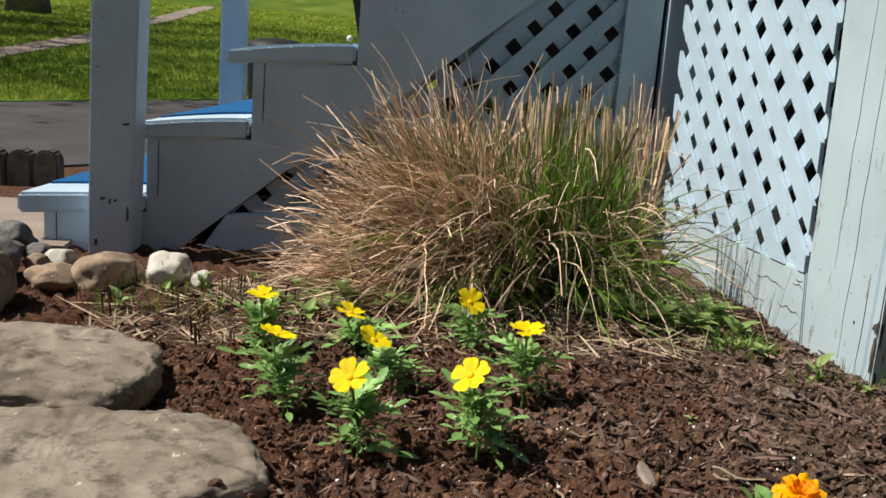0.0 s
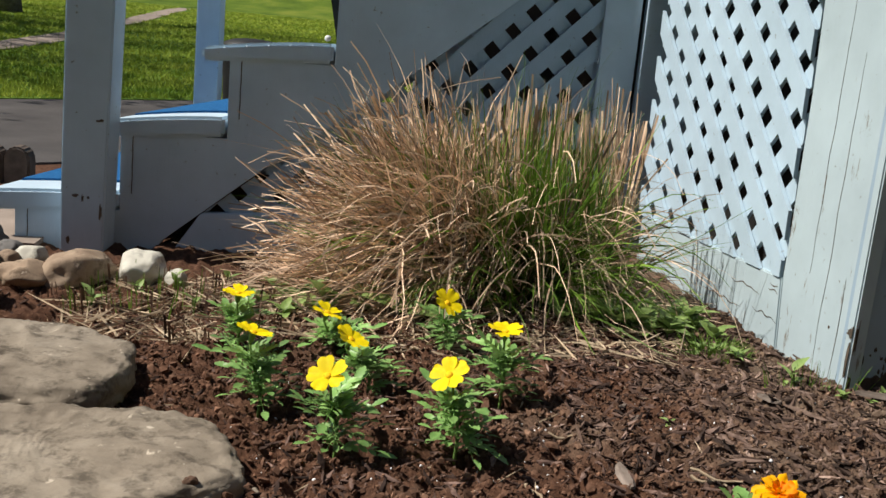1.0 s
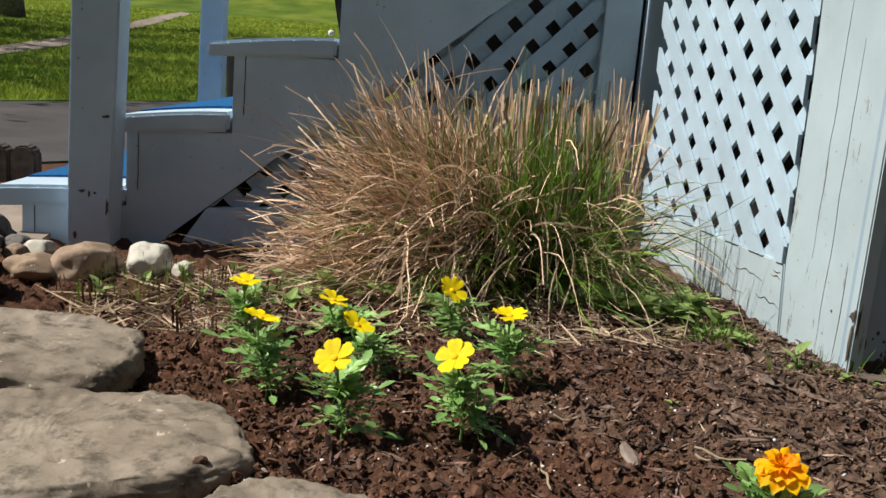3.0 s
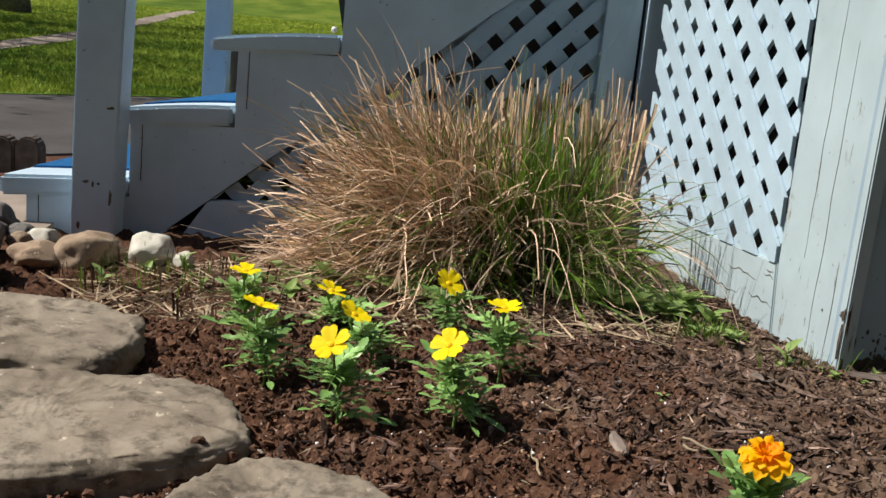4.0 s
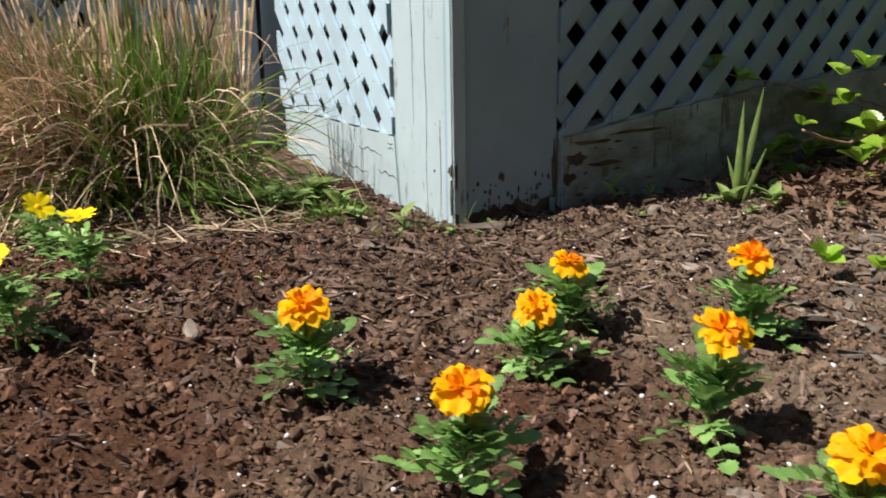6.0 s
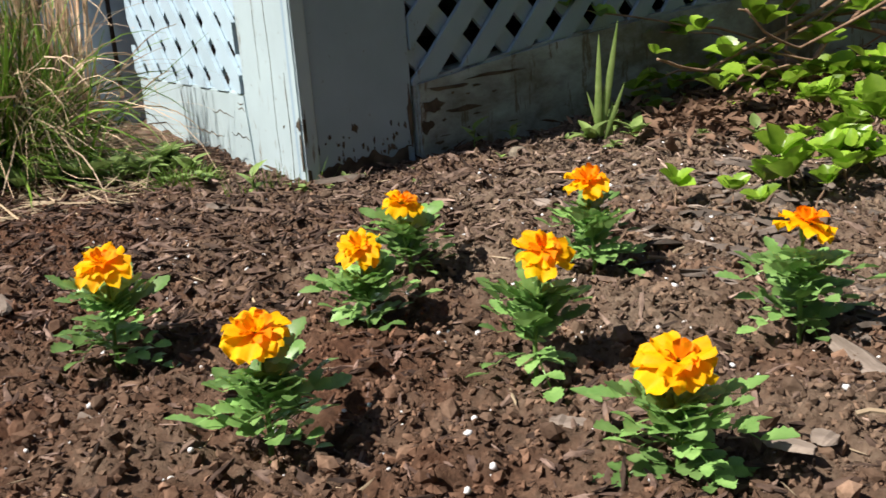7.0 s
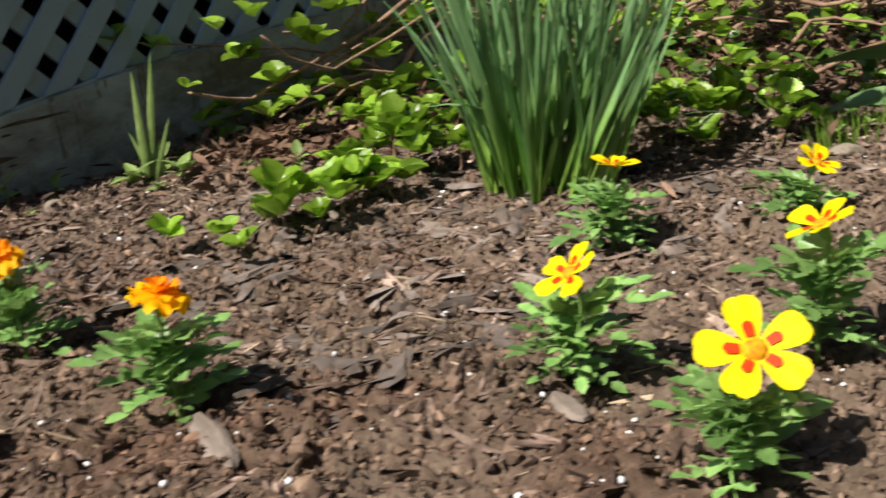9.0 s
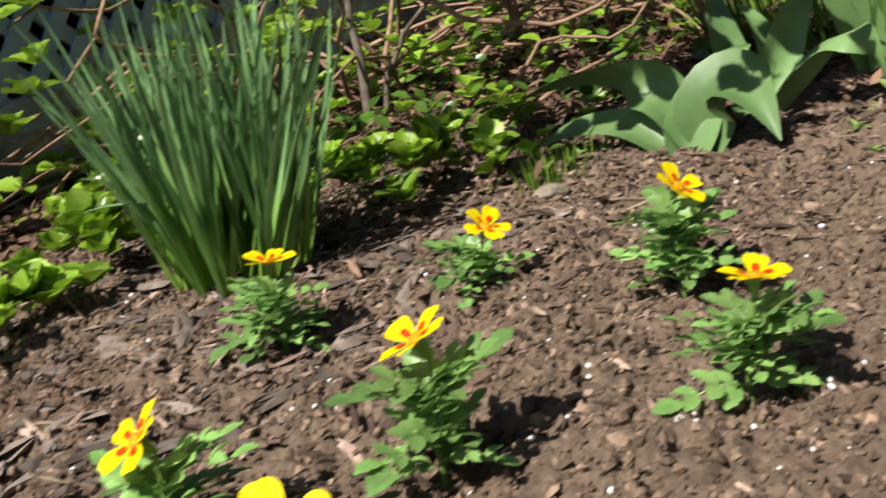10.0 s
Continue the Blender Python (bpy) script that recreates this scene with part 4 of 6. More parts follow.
def marigold(kind, base, flower, tilt, seed, scale=1.0, size=1.0, spread=1.0, spin=None):
    """kind: yellow, orange or blotched. base and flower in the world; tilt: where the flower's face points."""
    rng = random.Random(seed)
    label = {"yellow": "small marigold plant with a single clear yellow flower", "orange": "small marigold plant with a ruffled orange double flower",
             "blotched": "small marigold plant with a yellow flower marked red at its centre"}[kind]
    b = Vector((*base, g_height(*base) - 0.004))
    m = thing("marigold", label, "marigold", b, "marigolds in the bed")
    top = Vector(flower) - b
    face = Vector(tilt).normalized()
    neck = top - face * 0.016
    pts = [Vector((0, 0, -0.01)), Vector((0.002, 0.001, neck.z * 0.35)), neck * 0.75 + Vector((0, 0, -0.004)), neck]
    pts[2].x, pts[2].y = neck.x * 0.7, neck.y * 0.7
    fine = []
    for i in range(3):
        fine += [pts[i].lerp(pts[i + 1], k / 3) for k in range(3)]
    fine.append(neck)
    part("stem", tube(fine, [0.0026 - 0.0008 * i / 9 for i in range(10)], 6), STEM, m, smooth=True)
    n = {"yellow": 38, "orange": 33, "blotched": 36}[kind]
    kinds = {"yellow": FINE_LEAVES, "orange": BROAD_LEAVES, "blotched": LEAVES}[kind]
    rise = 6 if kind == "orange" else 0
    for k in range(n):
        young = k >= n - 6
        t = 0.56 + 0.015 * (k - n + 6) if young else 0.14 + 0.60 * (k / (n - 6)) ** 0.8
        a = k * 2.4 + rng.uniform(-.5, .5)
        up = 55 + rng.uniform(-15, 15) if young else 18 + rise + 40 * t + rng.uniform(-26, 18)
        s = (0.42 if young else 1.0) * scale * rng.uniform(0.72, 1.12) * spread
        i_p = min(8, int(t * 9))
        p = fine[i_p].lerp(fine[i_p + 1], t * 9 - i_p)
        leaf = kinds[rng.randrange(5)]
        way = Matrix.Translation(p) @ pose(0, 0, 0, 0, 0, math.degrees(a)) @ pose(0, 0, 0, rng.uniform(-22, 22), -up, 0) @ Matrix.Diagonal((s, s, s, 1))
        if min((way @ v.co - top).length for v in leaf.vertices) > 0.027 * size:
            set_local(part("leaf", leaf, MARIGOLD_LEAF, m), way)
    rng = random.Random(seed + 5000)
    quat = face.to_track_quat('Z', 'Y').to_matrix().to_4x4()
    fl = part("flower", CALYX, STEM, m, "flower head")
    set_local(fl, Matrix.Translation(top) @ quat @ pose(0, 0, 0, 0, 0, rng.uniform(0, 360) if spin is None else spin) @ Matrix.Diagonal((size, size, size, 1)))
    if kind == "orange":
        for ring, (cnt, tiltz, scl) in enumerate(((5, -8, 1.20), (5, 12, 1.0), (4, 34, 1.0), (3, 58, 0.8))):
            for k in range(cnt):
                o = part("petal", (PETAL_O if ring < 2 else PETAL_I)[rng.randrange(3)], ORANGE, fl)
                g = scl * rng.uniform(0.78, 1.18)
                set_local(o, pose(0, 0, 0.0012 * ring, 0, 0, k * 360 / cnt + ring * 23 + rng.uniform(-12, 12)) @ pose(0.002, 0, 0, rng.uniform(-20, 20), -tiltz + rng.uniform(-13, 13), 0) @ Matrix.Diagonal((g, g, g, 1)))
    else:
        cnt = 5
        for k in range(cnt):
            o = part("petal", (PETAL_B if kind == "blotched" else PETAL_Y)[rng.randrange(3)], YELLOW, fl)
            g = rng.uniform(0.92, 1.08)
            mm = pose(0, 0, 0.0006 * (k % 2), 0, 0, k * 72 + rng.uniform(-6, 6)) @ pose(0.002, 0, 0, rng.uniform(-10, 10), -16 + rng.uniform(-9, 9), 0) @ Matrix.Diagonal((g, g, g, 1))
            set_local(o, mm)
            if kind == "blotched":
                r_ = part("red_mark", BLOTCH, RED_MARK, fl, "dark red blotch on the petal")
                set_local(r_, mm @ pose(0.0062, 0, 0.0012))
        set_local(part("disc", DISC_MESH if kind == "blotched" else DISC_YELLOW, DISC, fl), Matrix.Translation((0, 0, 0.001)))
    return m


# base, flower, direction of the flower's face
YELLOWS = [((-0.104, 1.302), (-0.120, 1.290, 0.118), (-0.25, -0.50, 0.8)), ((0.061, 1.319), (0.042, 1.310, 0.123), (-0.4, -0.45, 0.75)),
           ((0.153, 1.542), (0.149, 1.535, 0.121), (0.0, -0.12, 1.0)), ((-0.058, 1.553), (-0.090, 1.545, 0.088), (0.45, -0.30, 0.85)),
           ((0.088, 1.798), (0.080, 1.790, 0.090), (0.35, -0.5, 0.75)), ((-0.110, 1.735), (-0.132, 1.725, 0.076), (0.3, -0.08, 0.95)),
           ((-0.220, 1.458), (-0.233, 1.450, 0.119), (0.25, 0.02, 0.98)), ((-0.282, 1.721), (-0.284, 1.715, 0.102), (0.05, 0.0, 0.98))]
for i, (b, f, d) in enumerate(YELLOWS):
    marigold("yellow", b, f, d, 100 + i, 1.08, 0.95, 1.14)
ORANGES = [((0.380, 1.014), (0.383, 1.010, 0.116), (-0.1, -0.3, 0.95)), ((0.471, 0.738), (0.471, 0.735, 0.110), (-0.2, -0.4, 0.9)),
           ((0.643, 0.963), (0.640, 0.960, 0.097), (-0.2, -0.5, 0.85)), ((0.747, 1.094), (0.743, 1.092, 0.104), (0.2, -0.2, 0.95)),
           ((0.738, 0.758), (0.749, 0.752, 0.124), (-0.05, -0.5, 0.85)), ((0.943, 0.981), (0.939, 0.980, 0.119), (-0.1, -0.35, 0.93)),
           ((0.730, 0.522), (0.730, 0.520, 0.099), (-0.2, -0.45, 0.88)), ((0.988, 0.678), (0.991, 0.675, 0.125), (0.2, -0.05, 0.97))]
for i, (b, f, d) in enumerate(ORANGES):
    marigold("orange", b, f, d, 200 + i, 1.15, (1.0, 1.0, 0.95, 0.92, 0.95, 1.05, 1.02, 1.0)[i])
BLOTCHED = [((1.253, 0.439), (1.253, 0.437, 0.108), (-0.58, 0.16, 0.80)), ((1.210, 0.244), (1.220, 0.231, 0.104), (-0.55, -0.50, 0.70)),
            ((1.423, 0.317), (1.426, 0.313, 0.121), (-0.32, 0.26, 0.90)), ((1.554, 0.677), (1.561, 0.671, 0.100), (0.16, -0.08, 0.98)),
            ((1.733, 0.545), (1.748, 0.526, 0.074), (0.06, -0.50, 0.84)), ((1.781, 0.310), (1.787, 0.301, 0.111), (0.10, -0.65, 0.77)),
            ((1.609, 0.151), (1.616, 0.138, 0.105), (0.16, -0.10, 1.0))]
for i, (b, f, d) in enumerate(BLOTCHED):
    marigold("blotched", b, f, d, 300 + i, 1.12, (1.0, 1.18, 1.0, 0.9, 0.9, 0.9, 0.9)[i], 1.0, 103.0 if i == 1 else None)


# ---- the dry ornamental grass by the stairs ----
def grass_blades(n, seed, centre, spread, h_lo, h_hi, lean_lo, lean_hi, curl, width, sway, mess=0.0, blunt=0.15, radial=1.0):
    """Many thin blades: base in an oval, leaning outwards, arching over; mess: random kinks; blunt: width left at the tip."""
    rng = np.random.default_rng(seed)
    seg = 7
    r = np.sqrt(rng.random(n))
    a = rng.random(n) * math.tau
    x, y = centre[0] + spread[0] * r * np.cos(a), centre[1] + spread[1] * r * np.sin(a)
    z = np.array([g_height(p, q) for p, q in zip(x, y)]) - 0.005
    floor = z + 0.008
    out = a + rng.normal(0, 0.5 + mess, n)
    lean = lean_lo + (lean_hi - lean_lo) * (r ** 1.5) * rng.random(n) ** 0.7
    h = h_lo + (h_hi - h_lo) * rng.random(n)
    c = curl * (0.3 + rng.random(n))
    w0 = width * (0.55 + 0.9 * rng.random(n))
    face = rng.random(n) * math.tau
    kink = np.zeros(n)
    at = rng.integers(1, seg, n)
    hard = (rng.random(n) < mess) * rng.normal(0.5, 0.6, n)
    vs = []
    for i in range(seg + 1):
        t = i / seg
        w = w0 * (1 - (1 - blunt) * t ** 1.5)
        vs.append(np.stack([x - np.cos(face) * w, y - np.sin(face) * w, z], 1))
        vs.append(np.stack([x + np.cos(face) * w, y + np.sin(face) * w, z], 1))
        kink = kink + np.where(at == i, hard, 0.0)
        out = out + rng.normal(0, 0.25 * mess, n)
        dx, dy = radial * np.cos(out) + sway[0], radial * np.sin(out) * 0.8 + sway[1]
        th = np.clip(lean + c * t * t + kink, -0.3, 2.2)
        x = x + np.sin(th) * dx * h / seg
        y = y + np.sin(th) * dy * h / seg
        z = np.maximum(z + np.cos(th) * h / seg, floor)
    v = np.stack(vs, 1)
    base = (np.arange(n) * 2 * (seg + 1))[:, None, None]
    f = np.array([[2 * i, 2 * i + 1, 2 * i + 3, 2 * i + 2] for i in range(seg)])[None] + base
    return v.reshape(-1, 3), f.reshape(-1, 4)


def join_blades(lists):
    vs, fs, off = [], [], 0
    for v, f in lists:
        vs.append(v)
        fs.append(f + off)
        off += len(v)
    return np.concatenate(vs).tolist(), np.concatenate(fs).tolist()


def grass_locks(locks, per, seed, centre, spread, length, lean, curl, aim, width, mess=0.12, blunt=0.5):
    """Blades in locks that share a direction and a bend. aim: middle and spread of the direction, in degrees."""
    rng = np.random.default_rng(seed)
    n, seg = locks * per, 8
    pick = lambda lo_hi: np.repeat(lo_hi[0] + (lo_hi[1] - lo_hi[0]) * rng.random(locks), per)
    r, a = np.sqrt(rng.random(locks)), rng.random(locks) * math.tau
    x = np.repeat(centre[0] + spread[0] * r * np.cos(a), per) + rng.normal(0, 0.014, n)
    y = np.repeat(centre[1] + spread[1] * r * np.sin(a), per) + rng.normal(0, 0.014, n)
    z = np.array([g_height(p, q) for p, q in zip(x, y)]) - 0.005
    floor = z + 0.006 + 0.03 * rng.random(n)
    way = np.repeat(np.radians(aim[0] + aim[1] * rng.normal(0, 1, locks)), per) + rng.normal(0, 0.9 * mess, n)
    th0 = pick(lean) + rng.normal(0, mess, n)
    c = pick(curl) * (1 + rng.normal(0, 1.2 * mess, n))
    h = pick(length) * (1 + rng.normal(0, mess, n))
    w0 = width * (0.45 + 1.0 * rng.random(n) ** 1.6)
    face = rng.random(n) * math.tau
    at = rng.integers(2, seg, n)
    hard = (rng.random(n) < mess * 1.6) * rng.normal(0.4, 0.7, n)
    kink = np.zeros(n)
    vs = []
    for i in range(seg + 1):
        t = i / seg
        w = w0 * (1 - (1 - blunt) * t ** 2)
        vs.append(np.stack([x - np.cos(face) * w, y - np.sin(face) * w, z], 1))
        vs.append(np.stack([x + np.cos(face) * w, y + np.sin(face) * w, z + 0.3 * w], 1))
        kink = kink + np.where(at == i, hard, 0.0)
        way = way + rng.normal(0, 0.35 * mess, n)
        th = np.clip(th0 + c * t ** 1.6 + kink, -0.4, 2.5)
        x = x + np.sin(th) * np.cos(way) * h / seg
        y = y + np.sin(th) * np.sin(way) * h / seg
        z = np.maximum(z + np.cos(th) * h / seg, floor)
    v = np.stack(vs, 1)
    base = (np.arange(n) * 2 * (seg + 1))[:, None, None]
    f = np.array([[2 * i, 2 * i + 1, 2 * i + 3, 2 * i + 2] for i in range(seg)])[None] + base
    return v.reshape(-1, 3), f.reshape(-1, 4)


def thatch(locks, per, seed, centre, dome, az, el, length, droop, width, turn=0.0, mess=0.16, blunt=0.6):
    """Locks that spring from a raised dome of old growth and bend over under their weight.
    az: middle and spread of the side they grow on; el: range of height on the dome, in degrees; turn: drift of their direction."""
    rng = np.random.default_rng(seed)
    n, seg = locks * per, 8
    rep_ = lambda v: np.repeat(v, per)
    a = rep_(np.radians(az[0] + az[1] * rng.normal(0, 1, locks))) + rng.normal(0, 0.5 * mess, n)
    e = rep_(np.radians(el[0] + (el[1] - el[0]) * rng.random(locks))) + rng.normal(0, 0.4 * mess, n)
    deep = rep_(0.35 + 0.65 * rng.random(locks) ** 0.6)
    p = np.stack([centre[0] + dome[0] * deep * np.cos(e) * np.cos(a), centre[1] + dome[1] * deep * np.cos(e) * np.sin(a), -0.05 + dome[2] * deep * np.sin(e)], 1)
    p += rng.normal(0, 0.010, (n, 3))
    ground = np.array([g_height(q[0], q[1]) for q in p])
    low = ground + 0.008 + 0.03 * rng.random(n)
    a2 = a + np.radians(turn) + rng.normal(0, mess, n)
    e2 = e + rng.normal(0, mess, n)
    d = np.stack([np.cos(e2) * np.cos(a2), np.cos(e2) * np.sin(a2), np.sin(e2)], 1)
    h = rep_(length[0] + (length[1] - length[0]) * rng.random(locks)) * (1 + rng.normal(0, 1.2 * mess, n)).clip(0.4, 1.6)
    g = rep_(droop[0] + (droop[1] - droop[0]) * rng.random(locks)) * (1 + rng.normal(0, mess, n))
    w0 = width * (0.45 + 1.0 * rng.random(n) ** 1.6)
    at, hard = rng.integers(2, seg, n), (rng.random(n) < mess)[:, None] * rng.normal(0, 0.45, (n, 3))
    flat = rng.normal(0, 1, (n, 3))
    vs = []
    for i in range(seg + 1):
        t = i / seg
        side = np.cross(d, flat)
        side /= np.linalg.norm(side, axis=1)[:, None] + 1e-9
        w = (w0 * (1 - (1 - blunt) * t ** 2))[:, None]
        vs += [p - side * w, p + side * w]
        d = d + np.where((at == i)[:, None], hard, 0.0) + rng.normal(0, 0.25 * mess, (n, 3))
        d[:, 2] -= g / seg * (0.4 + 1.2 * t)
        d /= np.linalg.norm(d, axis=1)[:, None]
        p = p + d * (h / seg)[:, None]
        p[:, 2] = np.maximum(p[:, 2], low)
    v = np.stack(vs, 1)
    base = (np.arange(n) * 2 * (seg + 1))[:, None, None]
    f = np.array([[2 * i, 2 * i + 1, 2 * i + 3, 2 * i + 2] for i in range(seg)])[None] + base
    return v.reshape(-1, 3), f.reshape(-1, 4)


def build_clump():
    c = thing("ornamental_grass", "large clump of dry tan ornamental grass with fresh green blades", "ornamental grass")
    mid, dome = (0.17, 2.20), (0.25, 0.13, 0.29)
    v, f = join_blades([
        thatch(330, 9, 1, mid, dome, (182, 30), (0, 62), (0.10, 0.25), (-0.2, 1.0), 0.0017, 0, 0.30, 0.85),
        thatch(190, 9, 2, mid, dome, (212, 28), (0, 60), (0.14, 0.28), (0.3, 1.3), 0.0017, -14, 0.32, 0.6),
        thatch(60, 8, 3, (0.20, 2.18), dome, (245, 26), (28, 64), (0.18, 0.32), (1.0, 2.0), 0.0016, -36, 0.28, 0.5),
        thatch(40, 6, 4, (0.30, 2.18), dome, (292, 28), (25, 65), (0.16, 0.32), (1.8, 3.4), 0.0015, -24, 0.32, 0.4),
        thatch(44, 7, 5, (0.30, 2.20), (0.24, 0.12, 0.24), (345, 26), (0, 50), (0.12, 0.26), (1.2, 2.8), 0.0016, 0, 0.30, 0.4),
        thatch(120, 8, 6, mid, dome, (200, 80), (30, 72), (0.08, 0.18), (0.0, 1.4), 0.0017, 0, 0.38, 0.6),
        thatch(60, 2, 12, mid, dome, (195, 40), (5, 65), (0.12, 0.22), (0.2, 1.4), 0.0032, -20, 0.45, 0.9),
        grass_locks(46, 7, 7, (0.35, 2.25), (0.20, 0.07), (0.36, 0.47), (0.0, 0.13), (0.0, 0.08), (180, 90), 0.0023, 0.06, 0.85),
        grass_locks(16, 6, 11, (0.16, 2.25), (0.12, 0.06), (0.34, 0.43), (0.05, 0.30), (0.0, 0.1), (180, 40), 0.0022, 0.08, 0.85),
        grass_locks(50, 7, 8, (0.02, 2.07), (0.20, 0.08), (0.14, 0.28), (1.2, 1.5), (0.0, 0.5), (205, 30), 0.0018, 0.26, 0.5),
    ])
    ob = part("dry_blades", pydata("dry_blades", v, f, DEAD_GRASS), DEAD_GRASS, c, "bleached tan dead blades")
    tagged(ob, kind="stuff")
    v, f = join_blades([
        thatch(54, 6, 15, (0.27, 2.15), (0.18, 0.09, 0.20), (240, 70), (30, 88), (0.20, 0.32), (0.1, 1.2), 0.0024, 0, 0.18, 0.12),
        grass_locks(42, 7, 16, (0.28, 2.15), (0.20, 0.07), (0.32, 0.46), (0.0, 0.34), (0.0, 0.40), (180, 70), 0.0024, 0.10, 0.12),
        thatch(56, 6, 17, (0.12, 2.18), (0.22, 0.10, 0.28), (190, 35), (20, 75), (0.16, 0.26), (0.2, 1.2), 0.0021, 0, 0.18, 0.12),
        thatch(18, 6, 18, (0.34, 2.16), (0.18, 0.10, 0.20), (305, 40), (28, 75), (0.18, 0.32), (0.8, 2.6), 0.0022, 0, 0.20, 0.12),
        grass_locks(10, 4, 19, (0.30, 2.06), (0.18, 0.05), (0.24, 0.36), (0.3, 0.9), (0.8, 1.8), (245, 40), 0.0026, 0.14, 0.12),
    ])
    ob = part("green_blades", pydata("green_blades", v, f, GREEN_GRASS), GREEN_GRASS, c, "fresh green blades")
    tagged(ob, kind="stuff")


build_clump()


# ---- bulbs ----
def build_daffodils():
    d = thing("daffodil_clump", "thick clump of bluish green daffodil leaves without flowers", "daffodil leaves", (1.681, 0.926, g_height(1.681, 0.926)))
    d.matrix_basis = d.matrix_basis @ Matrix.Rotation(radians(8), 4, Vector((0.69, 0.72, 0)))
    rng = random.Random(5)
    kinds = [blade_mesh("leaf", 0.31 + 0.025 * i, 0.0098 + 0.0007 * (i % 3), 0.03 + 0.09 * i, DAFF, 9, 0.35, 0.92, 0.9) for i in range(5)]
    bent = [blade_mesh("leaf", 0.30, 0.011, 1.0 + 0.4 * i, DAFF, 10, 0.25, 0.9, 0.4) for i in range(2)]
    for shoot in range(36):
        a = shoot * 2.4 + rng.uniform(-0.4, 0.4)
        r = math.sqrt((shoot + 0.5) / 36)
        across, deep = 0.088 * r * math.cos(a), 0.055 * r * math.sin(a)
        x, y = 0.45 * across + 0.89 * deep, -0.89 * across + 0.45 * deep
        out = math.degrees(math.atan2(y, x))
        for k in range(rng.randint(5, 8)):
            o = part("leaf", kinds[rng.randrange(5)], DAFF, d)
            s = rng.uniform(0.50, 1.0) if k > 4 else rng.uniform(0.85, 1.12)
            tip = pose(0, 0, 0, 0, 0, out + rng.gauss(0, 25)) @ pose(0, 0, 0, 0, 19 * r, 0)
            own = pose(0, 0, 0, 0, 0, rng.uniform(0, 360)) @ pose(0, 0, 0, 0, 2 + abs(rng.gauss(0, 6)), 0)
            set_local(o, Matrix.Translation((x + rng.gauss(0, 0.004), y + rng.gauss(0, 0.004), -0.01)) @ tip @ own @ pose(0, 0, 0, 0, 0, rng.uniform(-90, 90)) @ Matrix.Diagonal((s ** 0.5, s ** 0.5, s, 1)))
    for k in range(9):
        o = part("leaf", bent[k % 2], DAFF, d)
        set_local(o, pose(0.03, -0.05 + 0.01 * k, -0.01, 0, 0, (-45 if k < 6 else 150) + rng.uniform(-25, 25)) @ pose(0, 0, 0, 0, rng.uniform(12, 30), 0) @ Matrix.Diagonal((1, 1, rng.uniform(0.75, 1.05), 1)))


build_daffodils()


def build_iris():
    d = thing("iris_shoot", "young iris shoot with a few upright green sword leaves", "iris", (1.389, 1.666, g_height(1.389, 1.666)))
    for i, (ln, az, lean, w) in enumerate(((0.215, 0, 3, 0.015), (0.245, 0, 11, 0.016), (0.13, 0, 22, 0.011), (0.11, 0, -16, 0.010), (0.085, 0, 8, 0.014))):
        o = part("leaf", blade_mesh("leaf", ln, w, 0.15, WEED, 8, 0.4, 1.0), WEED, d)
        set_local(o, pose(0.006 * i - 0.01, 0.004 * (i % 2), -0.006, 0, 0, -20) @ pose(0, 0, 0, 0, lean, 0) @ pose(0, 0, 0, 0, 0, 90))


build_iris()


def arched_leaf(p0, p1, p2, width, facing, origin):
    """A broad pointed leaf along an arch from p0 over p1 to p2; facing: where its blade looks."""
    verts, faces = [], []
    o, facing = Vector(origin), Vector(facing).normalized()
    a, b, c = Vector(p0) - o, Vector(p1) - o, Vector(p2) - o
    m = 16
    for i in range(m + 1):
        t = i / m
        p = a * (1 - t) ** 2 + b * 2 * t * (1 - t) + c * t * t
        d = ((b - a) * (1 - t) + (c - b) * t).normalized()
        s = facing.cross(d).normalized()
        n = d.cross(s)
        w = width * 0.42 * (0.45 * (1 - t) + math.sin(math.pi * (0.03 + 0.965 * t ** 0.8)) ** 0.9)
        w *= 1 + 0.06 * math.sin(9 * t + width * 90)
        for f in (-1, -0.5, 0, 0.5, 1):
            verts.append(p + s * (f * w) + n * (0.40 * w * abs(f) ** 1.2 + 0.10 * w * math.sin(8 * t + 2.5 * f + width * 50)))
    for i in range(m):
        for k in range(4):
            q = 5 * i + k
            faces.append((q, q + 1, q + 6, q + 5))
    return pydata("leaf", verts, faces, TULIP, True)


def tulip(x, y, leaves, label):
    at = (x, y, g_height(x, y))
    t = thing("tulip", label, "tulip leaves", at, "tulip plants")
    for p0, p1, p2, wd, facing in leaves:
        part("leaf", arched_leaf(p0, p1, p2, wd, facing, at), TULIP, t)


